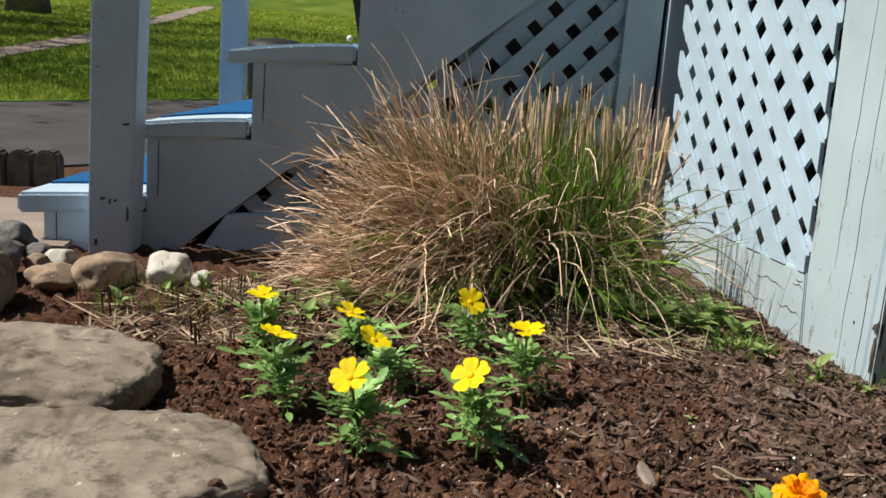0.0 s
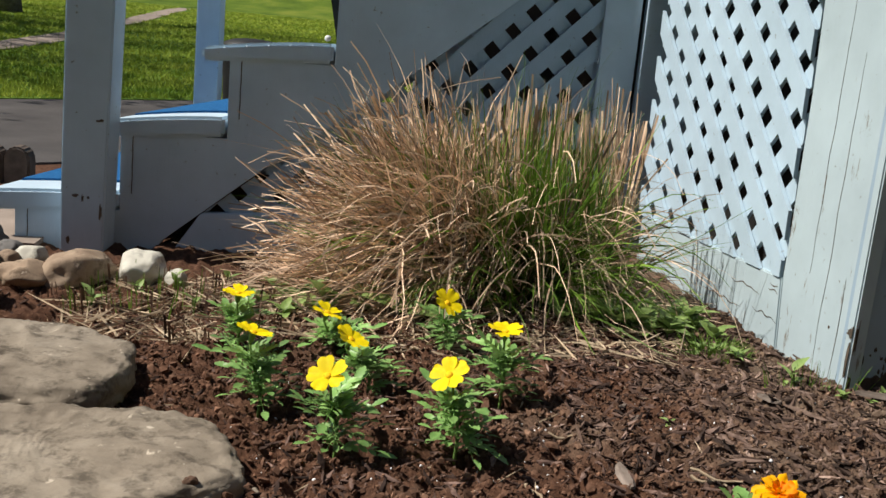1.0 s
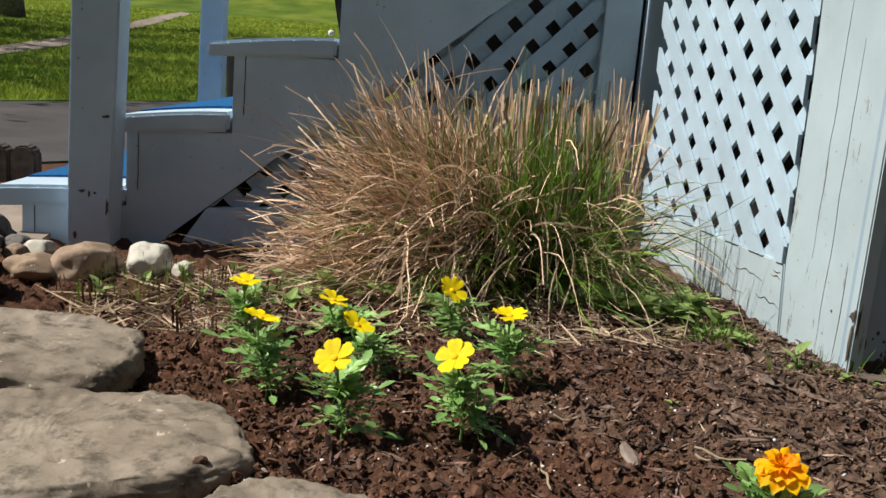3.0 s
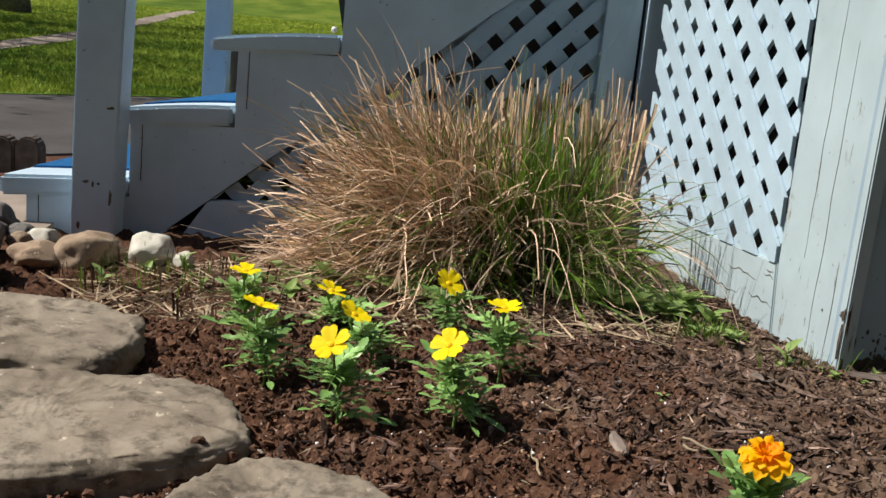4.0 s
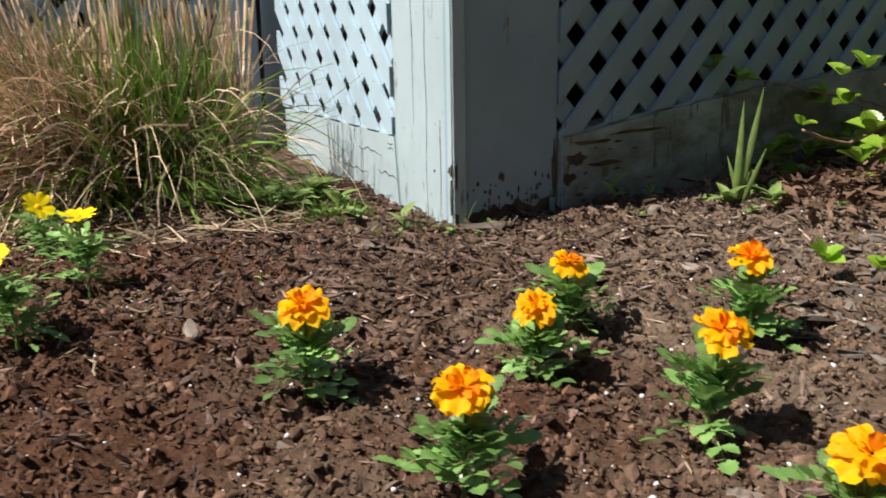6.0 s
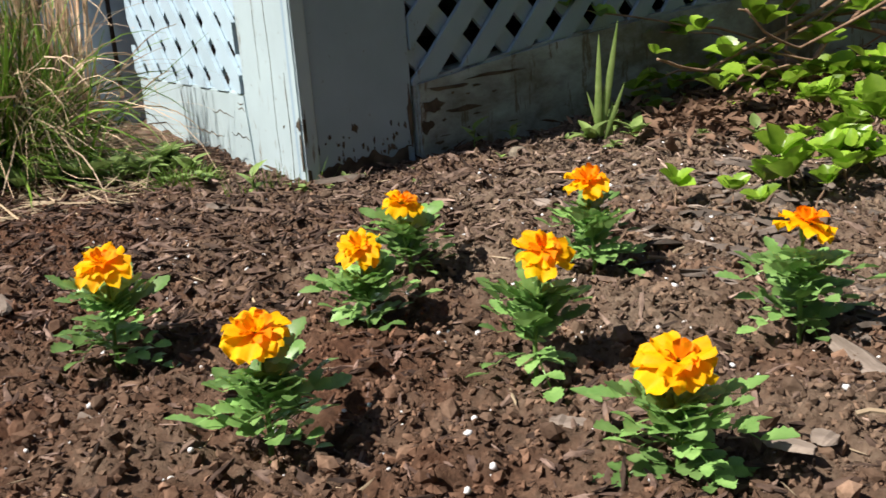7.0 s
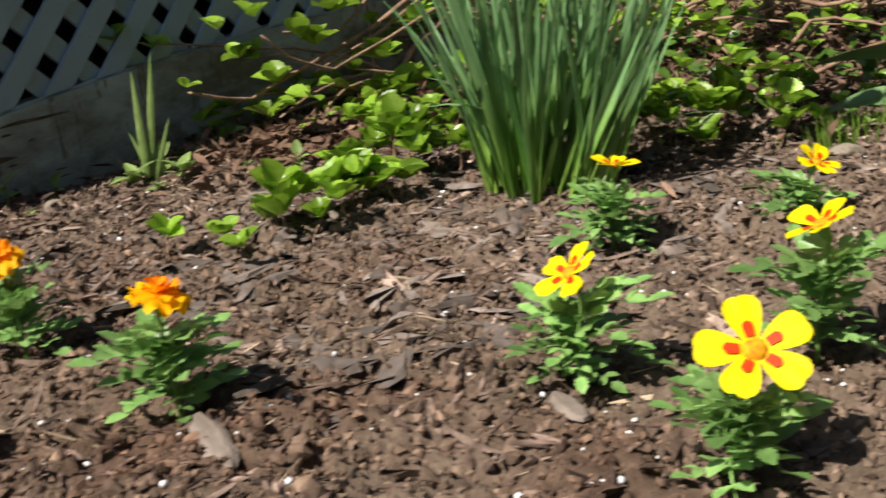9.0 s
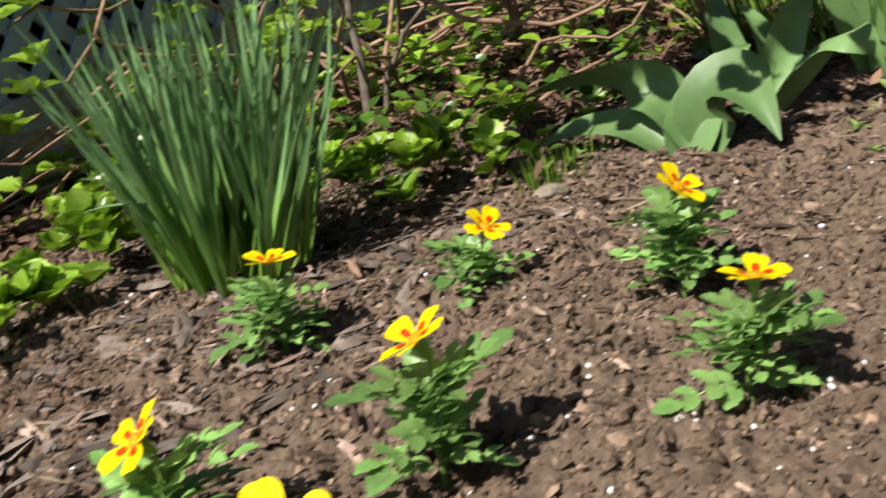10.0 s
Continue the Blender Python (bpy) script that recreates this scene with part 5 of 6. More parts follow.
tulip(2.215, 0.550, [((2.222, 0.550, -0.01), (2.257, 0.610, 0.195), (2.224, 0.844, 0.090), 0.080, (-0.3, -0.75, -0.45)),
                     ((2.212, 0.565, -0.01), (2.217, 0.655, 0.090), (2.184, 0.798, 0.019), 0.060, (-0.4, -0.3, 0.85)),
                     ((2.207, 0.548, -0.01), (2.229, 0.542, 0.095), (2.338, 0.500, 0.125), 0.072, (-0.7, -0.4, 0.6)),
                     ((2.220, 0.540, -0.01), (2.270, 0.501, 0.175), (2.180, 0.391, 0.030), 0.098, (-0.6, -0.35, 0.7))], "broad bluish green tulip leaves arching over the bed")
tulip(2.390, 0.538, [((2.388, 0.540, -0.013), (2.466, 0.514, 0.105), (2.490, 0.597, 0.157), 0.070, (-0.3, -0.9, -0.25)),
                     ((2.388, 0.550, -0.010), (2.463, 0.615, 0.129), (2.523, 0.661, 0.192), 0.062, (-0.5, -0.8, 0.1)),
                     ((2.392, 0.530, -0.013), (2.463, 0.395, 0.210), (2.310, 0.296, 0.048), 0.064, (-0.2, -0.8, -0.35)),
                     ((2.400, 0.540, -0.013), (2.510, 0.516, 0.144), (2.598, 0.515, 0.168), 0.060, (-0.4, -0.7, 0.3))], "bluish green tulip leaves, upright and arching")
tulip(2.62, 0.44, [((2.62, 0.44, -0.01), (2.60, 0.47, 0.15), (2.56, 0.52, 0.27), 0.08, (-0.5, -0.8, 0.1)), ((2.62, 0.43, -0.01), (2.68, 0.38, 0.15), (2.62, 0.28, 0.14), 0.07, (-0.2, -0.8, -0.3)),
                   ((2.63, 0.44, -0.01), (2.67, 0.42, 0.16), (2.72, 0.40, 0.26), 0.07, (-0.5, -0.7, 0.2))], "bluish green tulip leaves at the back of the bed")


# ---- glossy groundcover ----
IVY_LEAVES = [oval_leaf("leaf", 0.038 + 0.005 * i, 0.037 + 0.004 * i, IVY, 0.45, 0.22, -0.3, 11, 0.07) for i in range(3)]


def rosette(owner, at, rng, n, size):
    """Round leaves spreading from one point, the inner ones steeper."""
    turn = rng.uniform(0, 360)
    for k in range(n):
        o = part("leaf", IVY_LEAVES[rng.randrange(3)], IVY, owner)
        g = size * rng.uniform(0.75, 1.15) * (1 - 0.35 * k / n)
        up = 34 + 42 * k / n + rng.uniform(-16, 16)
        set_local(o, Matrix.Translation(at) @ pose(0, 0, 0, rng.uniform(-10, 10), rng.uniform(-10, 10), turn + k * 137) @ pose(0.004, 0, 0.004 * k / n, rng.uniform(-14, 14), -up, 0) @ Matrix.Diagonal((g, g, g, 1)))


def make_sprig(seed, n):
    rng = random.Random(seed)
    s = thing("groundcover_sprig", "creeping evergreen sprig with glossy round green leaves", "groundcover", group="groundcover sprigs")
    pts = [Vector((0.006 * i, 0.004 * math.sin(i), 0.009 * i - 0.01)) for i in range(6)]
    part("stem", tube(pts, [0.0020 - 0.0002 * i for i in range(6)], 5), BRANCH, s)
    rosette(s, pts[5], rng, n, 1.0)
    return s


SPRIGS = [make_sprig(i, 7 + i // 2) for i in range(4)]
rng_i = random.Random(21)
SPOTS = [(1.17, 1.11, 1), (1.22, 1.07, 1), (1.26, 1.10, 1), (1.31, 1.05, 1), (1.36, 1.12, 2), (1.40, 1.09, 2), (1.44, 1.07, 3), (1.49, 1.08, 3), (1.54, 1.11, 2), (1.59, 1.18, 4), (1.63, 1.14, 4), (1.68, 1.13, 4), (1.66, 1.22, 4),
         (1.53, 1.26, 2), (1.72, 1.42, 3), (1.80, 1.45, 3), (1.87, 1.42, 2), (1.75, 1.30, 2), (1.92, 0.95, 3), (1.97, 0.90, 5), (1.94, 0.86, 4), (2.00, 0.84, 3), (1.89, 1.00, 2), (2.02, 1.02, 2), (2.10, 0.86, 4), (2.15, 0.92, 4), (2.05, 0.80, 3), (2.12, 0.79, 3), (2.20, 0.86, 4), (2.28, 0.92, 3), (2.36, 0.80, 3), (2.02, 0.98, 3),
         (2.2, 1.10, 1), (2.35, 0.95, 1), (2.5, 1.1, 1), (2.05, 1.25, 1), (2.6, 0.9, 1), (1.95, 1.6, 3), (2.75, 0.75, 1)]
first = 0
for sx, sy, cnt in SPOTS:
    for k in range(cnt):
        x, y = sx + rng_i.gauss(0, 0.028), sy + rng_i.gauss(0, 0.028)
        m = pose(x, y, g_height(x, y) + rng_i.uniform(-0.01, 0.05 if sx > 1.55 else 0.012), 0, rng_i.uniform(-25, 10), rng_i.uniform(0, 360))
        g = rng_i.uniform(1.1, 1.5) * (0.62 if sx < 1.34 or sx > 2.01 else 1.0)
        m = m @ Matrix.Diagonal((g, g, g, 1))
        if first < 4:
            SPRIGS[first].matrix_basis = m
        else:
            copy_thing(SPRIGS[rng_i.randrange(4)], m)
        first += 1


def build_shrub(at, n, seed, reach, lead):
    """Bare, sprawling brown stems with glossy leaves at their ends."""
    s = thing("sprawling_shrub", "sprawling shrub of bare brown stems with a few glossy leaves", "shrub", (*at, 0), "shrubs by the porch")
    rng = random.Random(seed)
    for k in range(n):
        a = rng.uniform(0, math.tau)
        p = Vector((rng.gauss(0, .16), rng.gauss(0, .14), 0.0))
        d = Vector((math.cos(a), math.sin(a) * 0.8, rng.uniform(0.1, 0.9))).normalized()
        if k < lead:
            p = Vector((rng.gauss(0, .05), rng.gauss(0, .05), 0.02))
            d = Vector((-0.93, -0.10 + rng.uniform(-.2, .25), 0.28)).normalized()
        pts = []
        ln = reach * rng.uniform(0.7, 1.3)
        for i in range(10):
            pts.append(p.copy())
            d = (d + Vector((rng.uniform(-.26, .26), rng.uniform(-.26, .26), rng.uniform(-.28, .16)))).normalized()
            p = p + d * ln
            p.z = max(p.z, 0.015)
        r = rng.uniform(0.0025, 0.0085)
        part("branch", tube(pts, [r * (1 - 0.075 * i) for i in range(10)], 6), BRANCH, s, smooth=True)
        for i in range(4, 10):
            if rng.random() < 0.6:
                for q in range(3):
                    o = part("leaf", IVY_LEAVES[rng.randrange(3)], IVY, s)
                    set_local(o, Matrix.Translation(pts[i]) @ pose(0, 0, 0, 0, 0, rng.uniform(0, 360)) @ pose(0, 0, 0, rng.uniform(-30, 30), -rng.uniform(-10, 50), 0))


def build_creeper():
    """Long stems reaching along the porch base with rosettes of round leaves."""
    s = thing("creeping_shrub", "creeping shrub with long bare stems and rosettes of glossy leaves", "shrub", group="shrubs by the porch")
    rng = random.Random(8)
    ahead = Vector((math.cos(radians(12)), math.sin(radians(12)), 0))
    at = lambda q, d, z: CORNER + ahead * q + ahead.cross(UP) * d + UP * z
    lines = [([(1.62, 0.02), (1.42, 0.22), (1.25, 0.26), (1.08, 0.20), (0.97, 0.175), (0.84, 0.15), (0.74, 0.125), (0.66, 0.145), (0.585, 0.17)], 0.27, 0.0045),
             ([(1.62, 0.02), (1.40, 0.19), (1.22, 0.245), (1.06, 0.19), (0.95, 0.165), (0.86, 0.145)], 0.30, 0.0038),
             ([(1.60, 0.02), (1.35, 0.24), (1.18, 0.31), (1.07, 0.24), (1.01, 0.21), (0.93, 0.215), (0.84, 0.235)], 0.25, 0.0034),
             ([(1.55, 0.03), (1.30, 0.17), (1.12, 0.26), (1.06, 0.33), (1.13, 0.41), (1.10, 0.48)], 0.40, 0.005),
             ([(1.5, 0.03), (1.25, 0.20), (1.1, 0.235), (0.95, 0.20), (0.80, 0.17), (0.70, 0.21), (0.63, 0.27)], 0.44, 0.003),
             ([(1.60, 0.03), (1.45, 0.30), (1.30, 0.38), (1.15, 0.36), (1.0, 0.40), (0.9, 0.37)], 0.35, 0.004)]
    for pts, d, r in lines:
        r *= 1.5
        fine = []
        for a, b in zip(pts, pts[1:]):
            for k in range(4):
                q, z = a[0] + (b[0] - a[0]) * k / 4, a[1] + (b[1] - a[1]) * k / 4
                w = 0.012 * noise.noise((q * 9, z * 9, d * 20))
                fine.append(at(q, d + w, z + 0.5 * w))
        part("branch", tube(fine, [r * (1 - 0.6 * i / len(fine)) for i in range(len(fine))], 6), BRANCH, s, smooth=True)
    for q, z, d, n, g in ((0.78, 0.27, 0.27, 5, 0.9), (0.73, 0.205, 0.27, 4, 0.7), (0.80, 0.145, 0.28, 6, 1.05), (0.77, 0.085, 0.28, 4, 0.95), (0.92, 0.195, 0.27, 6, 1.0), (0.99, 0.25, 0.26, 6, 1.1), (1.02, 0.30, 0.27, 5, 1.0),
                          (1.07, 0.14, 0.30, 8, 1.15), (1.10, 0.07, 0.32, 7, 1.1), (0.67, 0.265, 0.30, 3, 0.6), (1.18, 0.06, 0.34, 8, 1.2), (0.60, 0.175, 0.27, 3, 0.5), (1.16, 0.20, 0.33, 6, 1.0), (0.88, 0.22, 0.27, 5, 0.8),
                          (1.10, 0.44, 0.40, 6, 1.1), (0.98, 0.40, 0.36, 7, 1.1), (0.88, 0.38, 0.36, 6, 1.0), (1.22, 0.36, 0.38, 6, 1.1), (1.30, 0.30, 0.36, 7, 1.1), (1.28, 0.12, 0.38, 8, 1.1), (1.4, 0.16, 0.40, 8, 1.1), (1.45, 0.32, 0.36, 6, 1.0)):
        rosette(s, at(q, d, z), rng, n, g * 1.3)
    for pts, r, m in (([(2.45, 1.33, 0.30), (2.50, 1.26, 0.23), (2.53, 1.21, 0.185), (2.59, 1.15, 0.15), (2.64, 1.08, 0.135), (2.70, 1.0, 0.15), (2.75, 0.93, 0.20)], 0.0075, BRANCH),
                      ([(2.55, 1.14, 0.02), (2.60, 1.10, 0.10), (2.65, 1.06, 0.11), (2.69, 0.99, 0.08), (2.73, 0.95, 0.10), (2.77, 0.91, 0.16)], 0.0045, BRANCH),
                      ([(2.30, 1.02, 0.0), (2.40, 0.97, 0.03), (2.47, 0.90, 0.075), (2.52, 0.84, 0.095), (2.56, 0.80, 0.14)], 0.0055, BRANCH),
                      ([(2.36, 1.36, -0.01), (2.36, 1.36, 0.08), (2.37, 1.36, 0.155), (2.385, 1.37, 0.27), (2.38, 1.38, 0.42)], 0.012, GREY_BARK),
                      ([(2.42, 1.40, -0.01), (2.45, 1.38, 0.10), (2.48, 1.33, 0.18), (2.50, 1.25, 0.24), (2.56, 1.2, 0.3)], 0.007, GREY_BARK),
                      ([(2.6, 1.5, 0.0), (2.5, 1.42, 0.12), (2.35, 1.36, 0.16), (2.2, 1.3, 0.13), (2.1, 1.25, 0.09)], 0.005, BRANCH),
                      ([(2.9, 1.2, 0.0), (2.8, 1.15, 0.12), (2.68, 1.12, 0.20), (2.55, 1.12, 0.23), (2.45, 1.15, 0.20)], 0.005, BRANCH)):
        fine = []
        for a, b in zip(pts, pts[1:]):
            for k in range(3):
                p = Vector(a).lerp(Vector(b), k / 3)
                w = 0.01 * noise.noise(p * 11)
                fine.append(p + Vector((w, -w, w)))
        part("branch", tube(fine, [r * (1 - 0.5 * i / len(fine)) for i in range(len(fine))], 7), m, s, smooth=True)


build_creeper()
def build_overhang(at, ends, seed):
    """An added taller shrub behind the tulips; its leafy shoots, out of view, shade the bed."""
    s = thing("arching_shrub", "added taller shrub, its leafy shoots out of view, shading the bed", "shrub", (*at, 0), "shrubs by the porch")
    rng = random.Random(seed)
    leaf, verts, faces = IVY_LEAVES[2], [], []
    o = Vector((*at, 0))
    for end in ends:
        p0, p2 = Vector((rng.gauss(0, 0.02), rng.gauss(0, 0.02), -0.01)), Vector(end) - o
        p1 = Vector((p2.x * 0.25, p2.y * 0.25, p2.z * 1.35))
        pts = [p0 * (1 - t) ** 2 + p1 * 2 * t * (1 - t) + p2 * t * t for t in np.linspace(0, 1, 12)]
        part("branch", tube(pts, [0.006 - 0.0004 * i for i in range(12)], 6), BRANCH, s, smooth=True)
        for i in range(5, 12):
            for q in range(3):
                b = rng.uniform(0, math.tau)
                e = pts[i] + Vector((math.cos(b), math.sin(b), 0.3)) * rng.uniform(0.05, 0.12)
                tw = [pts[i].lerp(e, j / 4) + Vector((0, 0, 0.012 * math.sin(j * 0.8))) for j in range(5)]
                part("twig", tube(tw, [0.0022 - 0.0004 * j for j in range(5)], 5), BRANCH, s)
                for j in range(1, 5):
                    m = Matrix.Translation(tw[j]) @ pose(0, 0, 0, 0, 0, rng.uniform(0, 360)) @ pose(0, 0, 0, rng.uniform(-30, 30), -rng.uniform(-10, 50), 0)
                    n = len(verts)
                    verts += [tuple(m @ v.co) for v in leaf.vertices]
                    faces += [tuple(n + q_ for q_ in f.vertices) for f in leaf.polygons]
    tagged(part("leaves", pydata("leaves", verts, faces, IVY_MANY, True), IVY_MANY, s), kind="stuff")


build_overhang((2.78, 0.80), [(1.74, 0.80, 0.50), (1.80, 0.68, 0.54), (1.86, 0.60, 0.58), (1.96, 0.40, 0.54), (2.02, 0.60, 0.62), (1.82, 0.86, 0.54), (2.12, 0.46, 0.64), (2.06, 0.74, 0.60)], 31)
build_overhang((3.05, 1.50), [(2.15, 1.16, 0.56), (2.30, 1.36, 0.60), (2.42, 1.12, 0.62)], 33)
build_shrub((2.25, 1.92), 26, 11, 0.07, 12)
build_shrub((2.75, 1.75), 40, 12, 0.08, 0)
build_shrub((3.3, 1.3), 40, 13, 0.09, 0)


# ---- loose matter on the bed ----
def scatter_bits(name, n, region, size, flat, mat, label, category, seed, bias=None, round_=False, tip=0.22):
    """Small angular chips lying on the soil; region: x0, x1, y0, y1; size: length range; flat: width and thickness shares."""
    rng = np.random.default_rng(seed)
    x = region[0] + (region[1] - region[0]) * rng.random(n)
    y = region[2] + (region[3] - region[2]) * rng.random(n)
    if bias is not None:
        keep = rng.random(n) < bias(x, y)
        x, y = x[keep], y[keep]
        n = len(x)
    ln = size[0] + (size[1] - size[0]) * rng.random(n) ** 2.5
    wd, th = ln * flat[0] * (0.6 + 0.8 * rng.random(n)), ln * flat[1] * (0.6 + 0.8 * rng.random(n))
    if round_:
        ph = (1 + 5 ** 0.5) / 2
        box = np.array([(-1, ph, 0), (1, ph, 0), (-1, -ph, 0), (1, -ph, 0), (0, -1, ph), (0, 1, ph), (0, -1, -ph), (0, 1, -ph), (ph, 0, -1), (ph, 0, 1), (-ph, 0, -1), (-ph, 0, 1)]) / 3.6
        f = np.array([(0, 11, 5), (0, 5, 1), (0, 1, 7), (0, 7, 10), (0, 10, 11), (1, 5, 9), (5, 11, 4), (11, 10, 2), (10, 7, 6), (7, 1, 8),
                      (3, 9, 4), (3, 4, 2), (3, 2, 6), (3, 6, 8), (3, 8, 9), (4, 9, 5), (2, 4, 11), (6, 2, 10), (8, 6, 7), (9, 8, 1)])
    else:
        box = np.array([[-.5, -.12, -.3], [-.1, -.5, -.5], [.5, -.25, -.2], [.34, .4, -.5], [-.3, .5, -.4], [-.46, .1, .3], [.05, -.35, .5], [.46, .05, .35], [-.05, .4, .45]])
        f = np.array([(0, 4, 3), (0, 3, 1), (1, 3, 2), (5, 6, 8), (6, 7, 8), (0, 1, 6), (0, 6, 5), (1, 2, 7), (1, 7, 6), (2, 3, 8), (2, 8, 7), (3, 4, 8), (4, 0, 5), (4, 5, 8)])
    if round_ == "small":
        box = np.array([(.5, 0, 0), (0, .5, 0), (-.5, 0, 0), (0, -.5, 0), (0.05, 0.05, .5), (0, 0, -.5)])
        f = np.array([(0, 1, 4), (1, 2, 4), (2, 3, 4), (3, 0, 4), (1, 0, 5), (2, 1, 5), (3, 2, 5), (0, 3, 5)])
    nv = len(box)
    jit = 1 + 0.7 * (rng.random((n, nv, 3)) - 0.5)
    v = box[None] * jit * np.stack([ln, wd, th], 1)[:, None, :]
    rx, ry, rz = rng.normal(0, tip * 1.5, n), rng.normal(0, tip, n), rng.random(n) * math.tau
    c, s = np.cos(rx)[:, None], np.sin(rx)[:, None]
    yy, zz = v[..., 1] * c - v[..., 2] * s, v[..., 1] * s + v[..., 2] * c
    c, s = np.cos(ry)[:, None], np.sin(ry)[:, None]
    xx, zz = v[..., 0] * c + zz * s, -v[..., 0] * s + zz * c
    c, s = np.cos(rz)[:, None], np.sin(rz)[:, None]
    xx, yy = xx * c - yy * s, xx * s + yy * c
    gz = np.array([g_height(a, b) + clods(a, b) for a, b in zip(x, y)])
    out = np.stack([xx + x[:, None], yy + y[:, None], zz + (gz + th * 0.25)[:, None]], 2).reshape(-1, 3)
    faces = (f[None] + (np.arange(n) * nv)[:, None, None]).reshape(-1, 3)
    ob = new(name, pydata(name, out.tolist(), faces.tolist(), mat, round_ is True))
    return tagged(ob, label, category, kind="stuff")


def mulch_share(x, y):
    """Bark lies thick along the porch and towards the bulbs, thin on the worked soil."""
    d = (x - 0.797) * 0.208 - (y - 1.698) * 0.978
    near = np.clip(1.25 - d / 0.55, 0.0, 1.0) * (x > 0.25)
    right = np.clip((x - 1.2) / 0.4, 0, 0.9) * np.clip((y - 0.45) / 0.3, np.clip((x - 1.6) / 0.5, 0, 0.5), 1)
    return np.clip(np.maximum(near, right) * 0.90 + 0.18, 0, 1)


scatter_bits("bark_mulch", 72000, (-0.2, 2.8, 0.25, 2.2), (0.007, 0.052), (0.17, 0.09), BARK, "shredded dark bark mulch spread on the bed", "mulch", 31, bias=mulch_share, tip=0.28)
scatter_bits("bark_fibres", 26000, (-0.8, 2.4, -0.25, 2.25), (0.006, 0.028), (0.26, 0.16), BARK, "fine shredded bark fibres mixed into the soil", "mulch", 35, tip=0.5)
scatter_bits("soil_clods", 13000, (-0.5, 2.2, 0.0, 1.65), (0.005, 0.022), (0.75, 0.55), CRUMB, "clods of brown soil", "soil", 32, bias=lambda x, y: 1.15 - mulch_share(x, y), round_="rough", tip=0.6)
scatter_bits("soil_crumbs", 105000, (-0.5, 2.2, 0.0, 2.1), (0.003, 0.012), (0.85, 0.8), CRUMB, "loose crumbs of brown soil", "soil", 37, round_="small", tip=0.8)
scatter_bits("perlite_grains", 2300, (-0.3, 2.2, 0.0, 1.6), (0.002, 0.0075), (0.9, 0.8), PERLITE, "white perlite grains on the soil", "perlite", 33, round_=True)
scatter_bits("straw_bits", 900, (-0.6, 2.2, 0.3, 2.2), (0.015, 0.07), (0.045, 0.04), STRAW, "bits of dry straw on the soil", "straw", 34)
scatter_bits("large_bark", 700, (1.02, 1.95, 0.55, 1.35), (0.03, 0.085), (0.34, 0.10), CHIPS, "long weathered bark pieces before the bulbs", "mulch", 38, tip=0.15)
scatter_bits("porch_bark", 320, (0.45, 1.6, 1.30, 1.70), (0.03, 0.08), (0.20, 0.07), BARK, "bark pieces along the porch", "mulch", 39, tip=0.18)
scatter_bits("fallen_straw", 3600, (-0.65, 0.55, 1.75, 2.25), (0.02, 0.17), (0.025, 0.025), STRAW, "fallen dry straw lying before the grass clump", "straw", 36)


# ---- single bark pieces and sticks: x, y, length, width, turn ----
PIECES = [(0.976, 0.584, 0.10, 0.030, -101), (0.845, 0.491, 0.022, 0.022, -74), (0.362, 1.497, 0.070, 0.018, 43), (0.344, 1.547, 0.042, 0.016, 23), (1.202, 0.397, 0.055, 0.022, -108),
          (1.387, 0.987, 0.13, 0.020, -120), (1.434, 1.131, 0.11, 0.018, -105), (1.523, 0.828, 0.13, 0.025, -122), (1.417, 0.972, 0.07, 0.032, -79), (0.336, 0.911, 0.060, 0.016, -42),
          (0.278, 1.235, 0.070, 0.022, -89), (0.813, 0.495, 0.045, 0.020, -72), (0.712, 0.649, 0.036, 0.026, -44), (0.615, 1.591, 0.042, 0.018, -47), (0.84, 1.640, 0.09, 0.026, -30), (1.48, 0.88, 0.08, 0.03, -60), (1.60, 0.84, 0.09, 0.028, -20)]
for k, (x, y, ln, wd, turn) in enumerate(PIECES):
    bm = bmesh.new()
    rows = []
    for i in range(9):
        t = i / 8 - 0.5
        w = wd * 0.5 * (1 - abs(2 * t) ** 3 * 0.7) * (1 + 0.25 * noise.noise((k, t * 5, 0)))
        off = 0.15 * wd * noise.noise((t * 3, k, 2))
        th = 0.004 + 0.002 * noise.noise((t * 6, k, 4))
        rows.append([bm.verts.new((t * ln, off - w, 0)), bm.verts.new((t * ln, off - w * 0.6, th)), bm.verts.new((t * ln, off + w * 0.5, th * 1.3)), bm.verts.new((t * ln, off + w, 0.001))])
    for a, b in zip(rows, rows[1:]):
        for q in range(4):
            bm.faces.new((a[q], b[q], b[(q + 1) % 4], a[(q + 1) % 4]))
    bm.faces.new(rows[0][::-1])
    bm.faces.new(rows[-1])
    bmesh.ops.recalc_face_normals(bm, faces=bm.faces)
    ob = new("bark_piece", mesh_of("bark_piece", bm))
    ob.data.materials.append(WEATHERED)
    ob.matrix_world = pose(x, y, g_height(x, y) + clods(x, y) + 0.006, 4 * math.sin(k), 5 * math.cos(k * 2), turn)
    tagged(ob, "flat piece of grey weathered bark on the soil", "bark piece", "bark pieces")
STICKS = [(0.907, 0.479, 0.062, -43), (0.407, 1.251, 0.070, -27), (0.227, 1.401, 0.042, -6), (0.401, 1.257, 0.050, -33), (0.154, 1.181, 0.080, -81), (1.429, 0.144, 0.040, -101), (1.33, 0.80, 0.06, -30), (0.74, 1.30, 0.07, 20), (1.05, 0.98, 0.06, 10)]
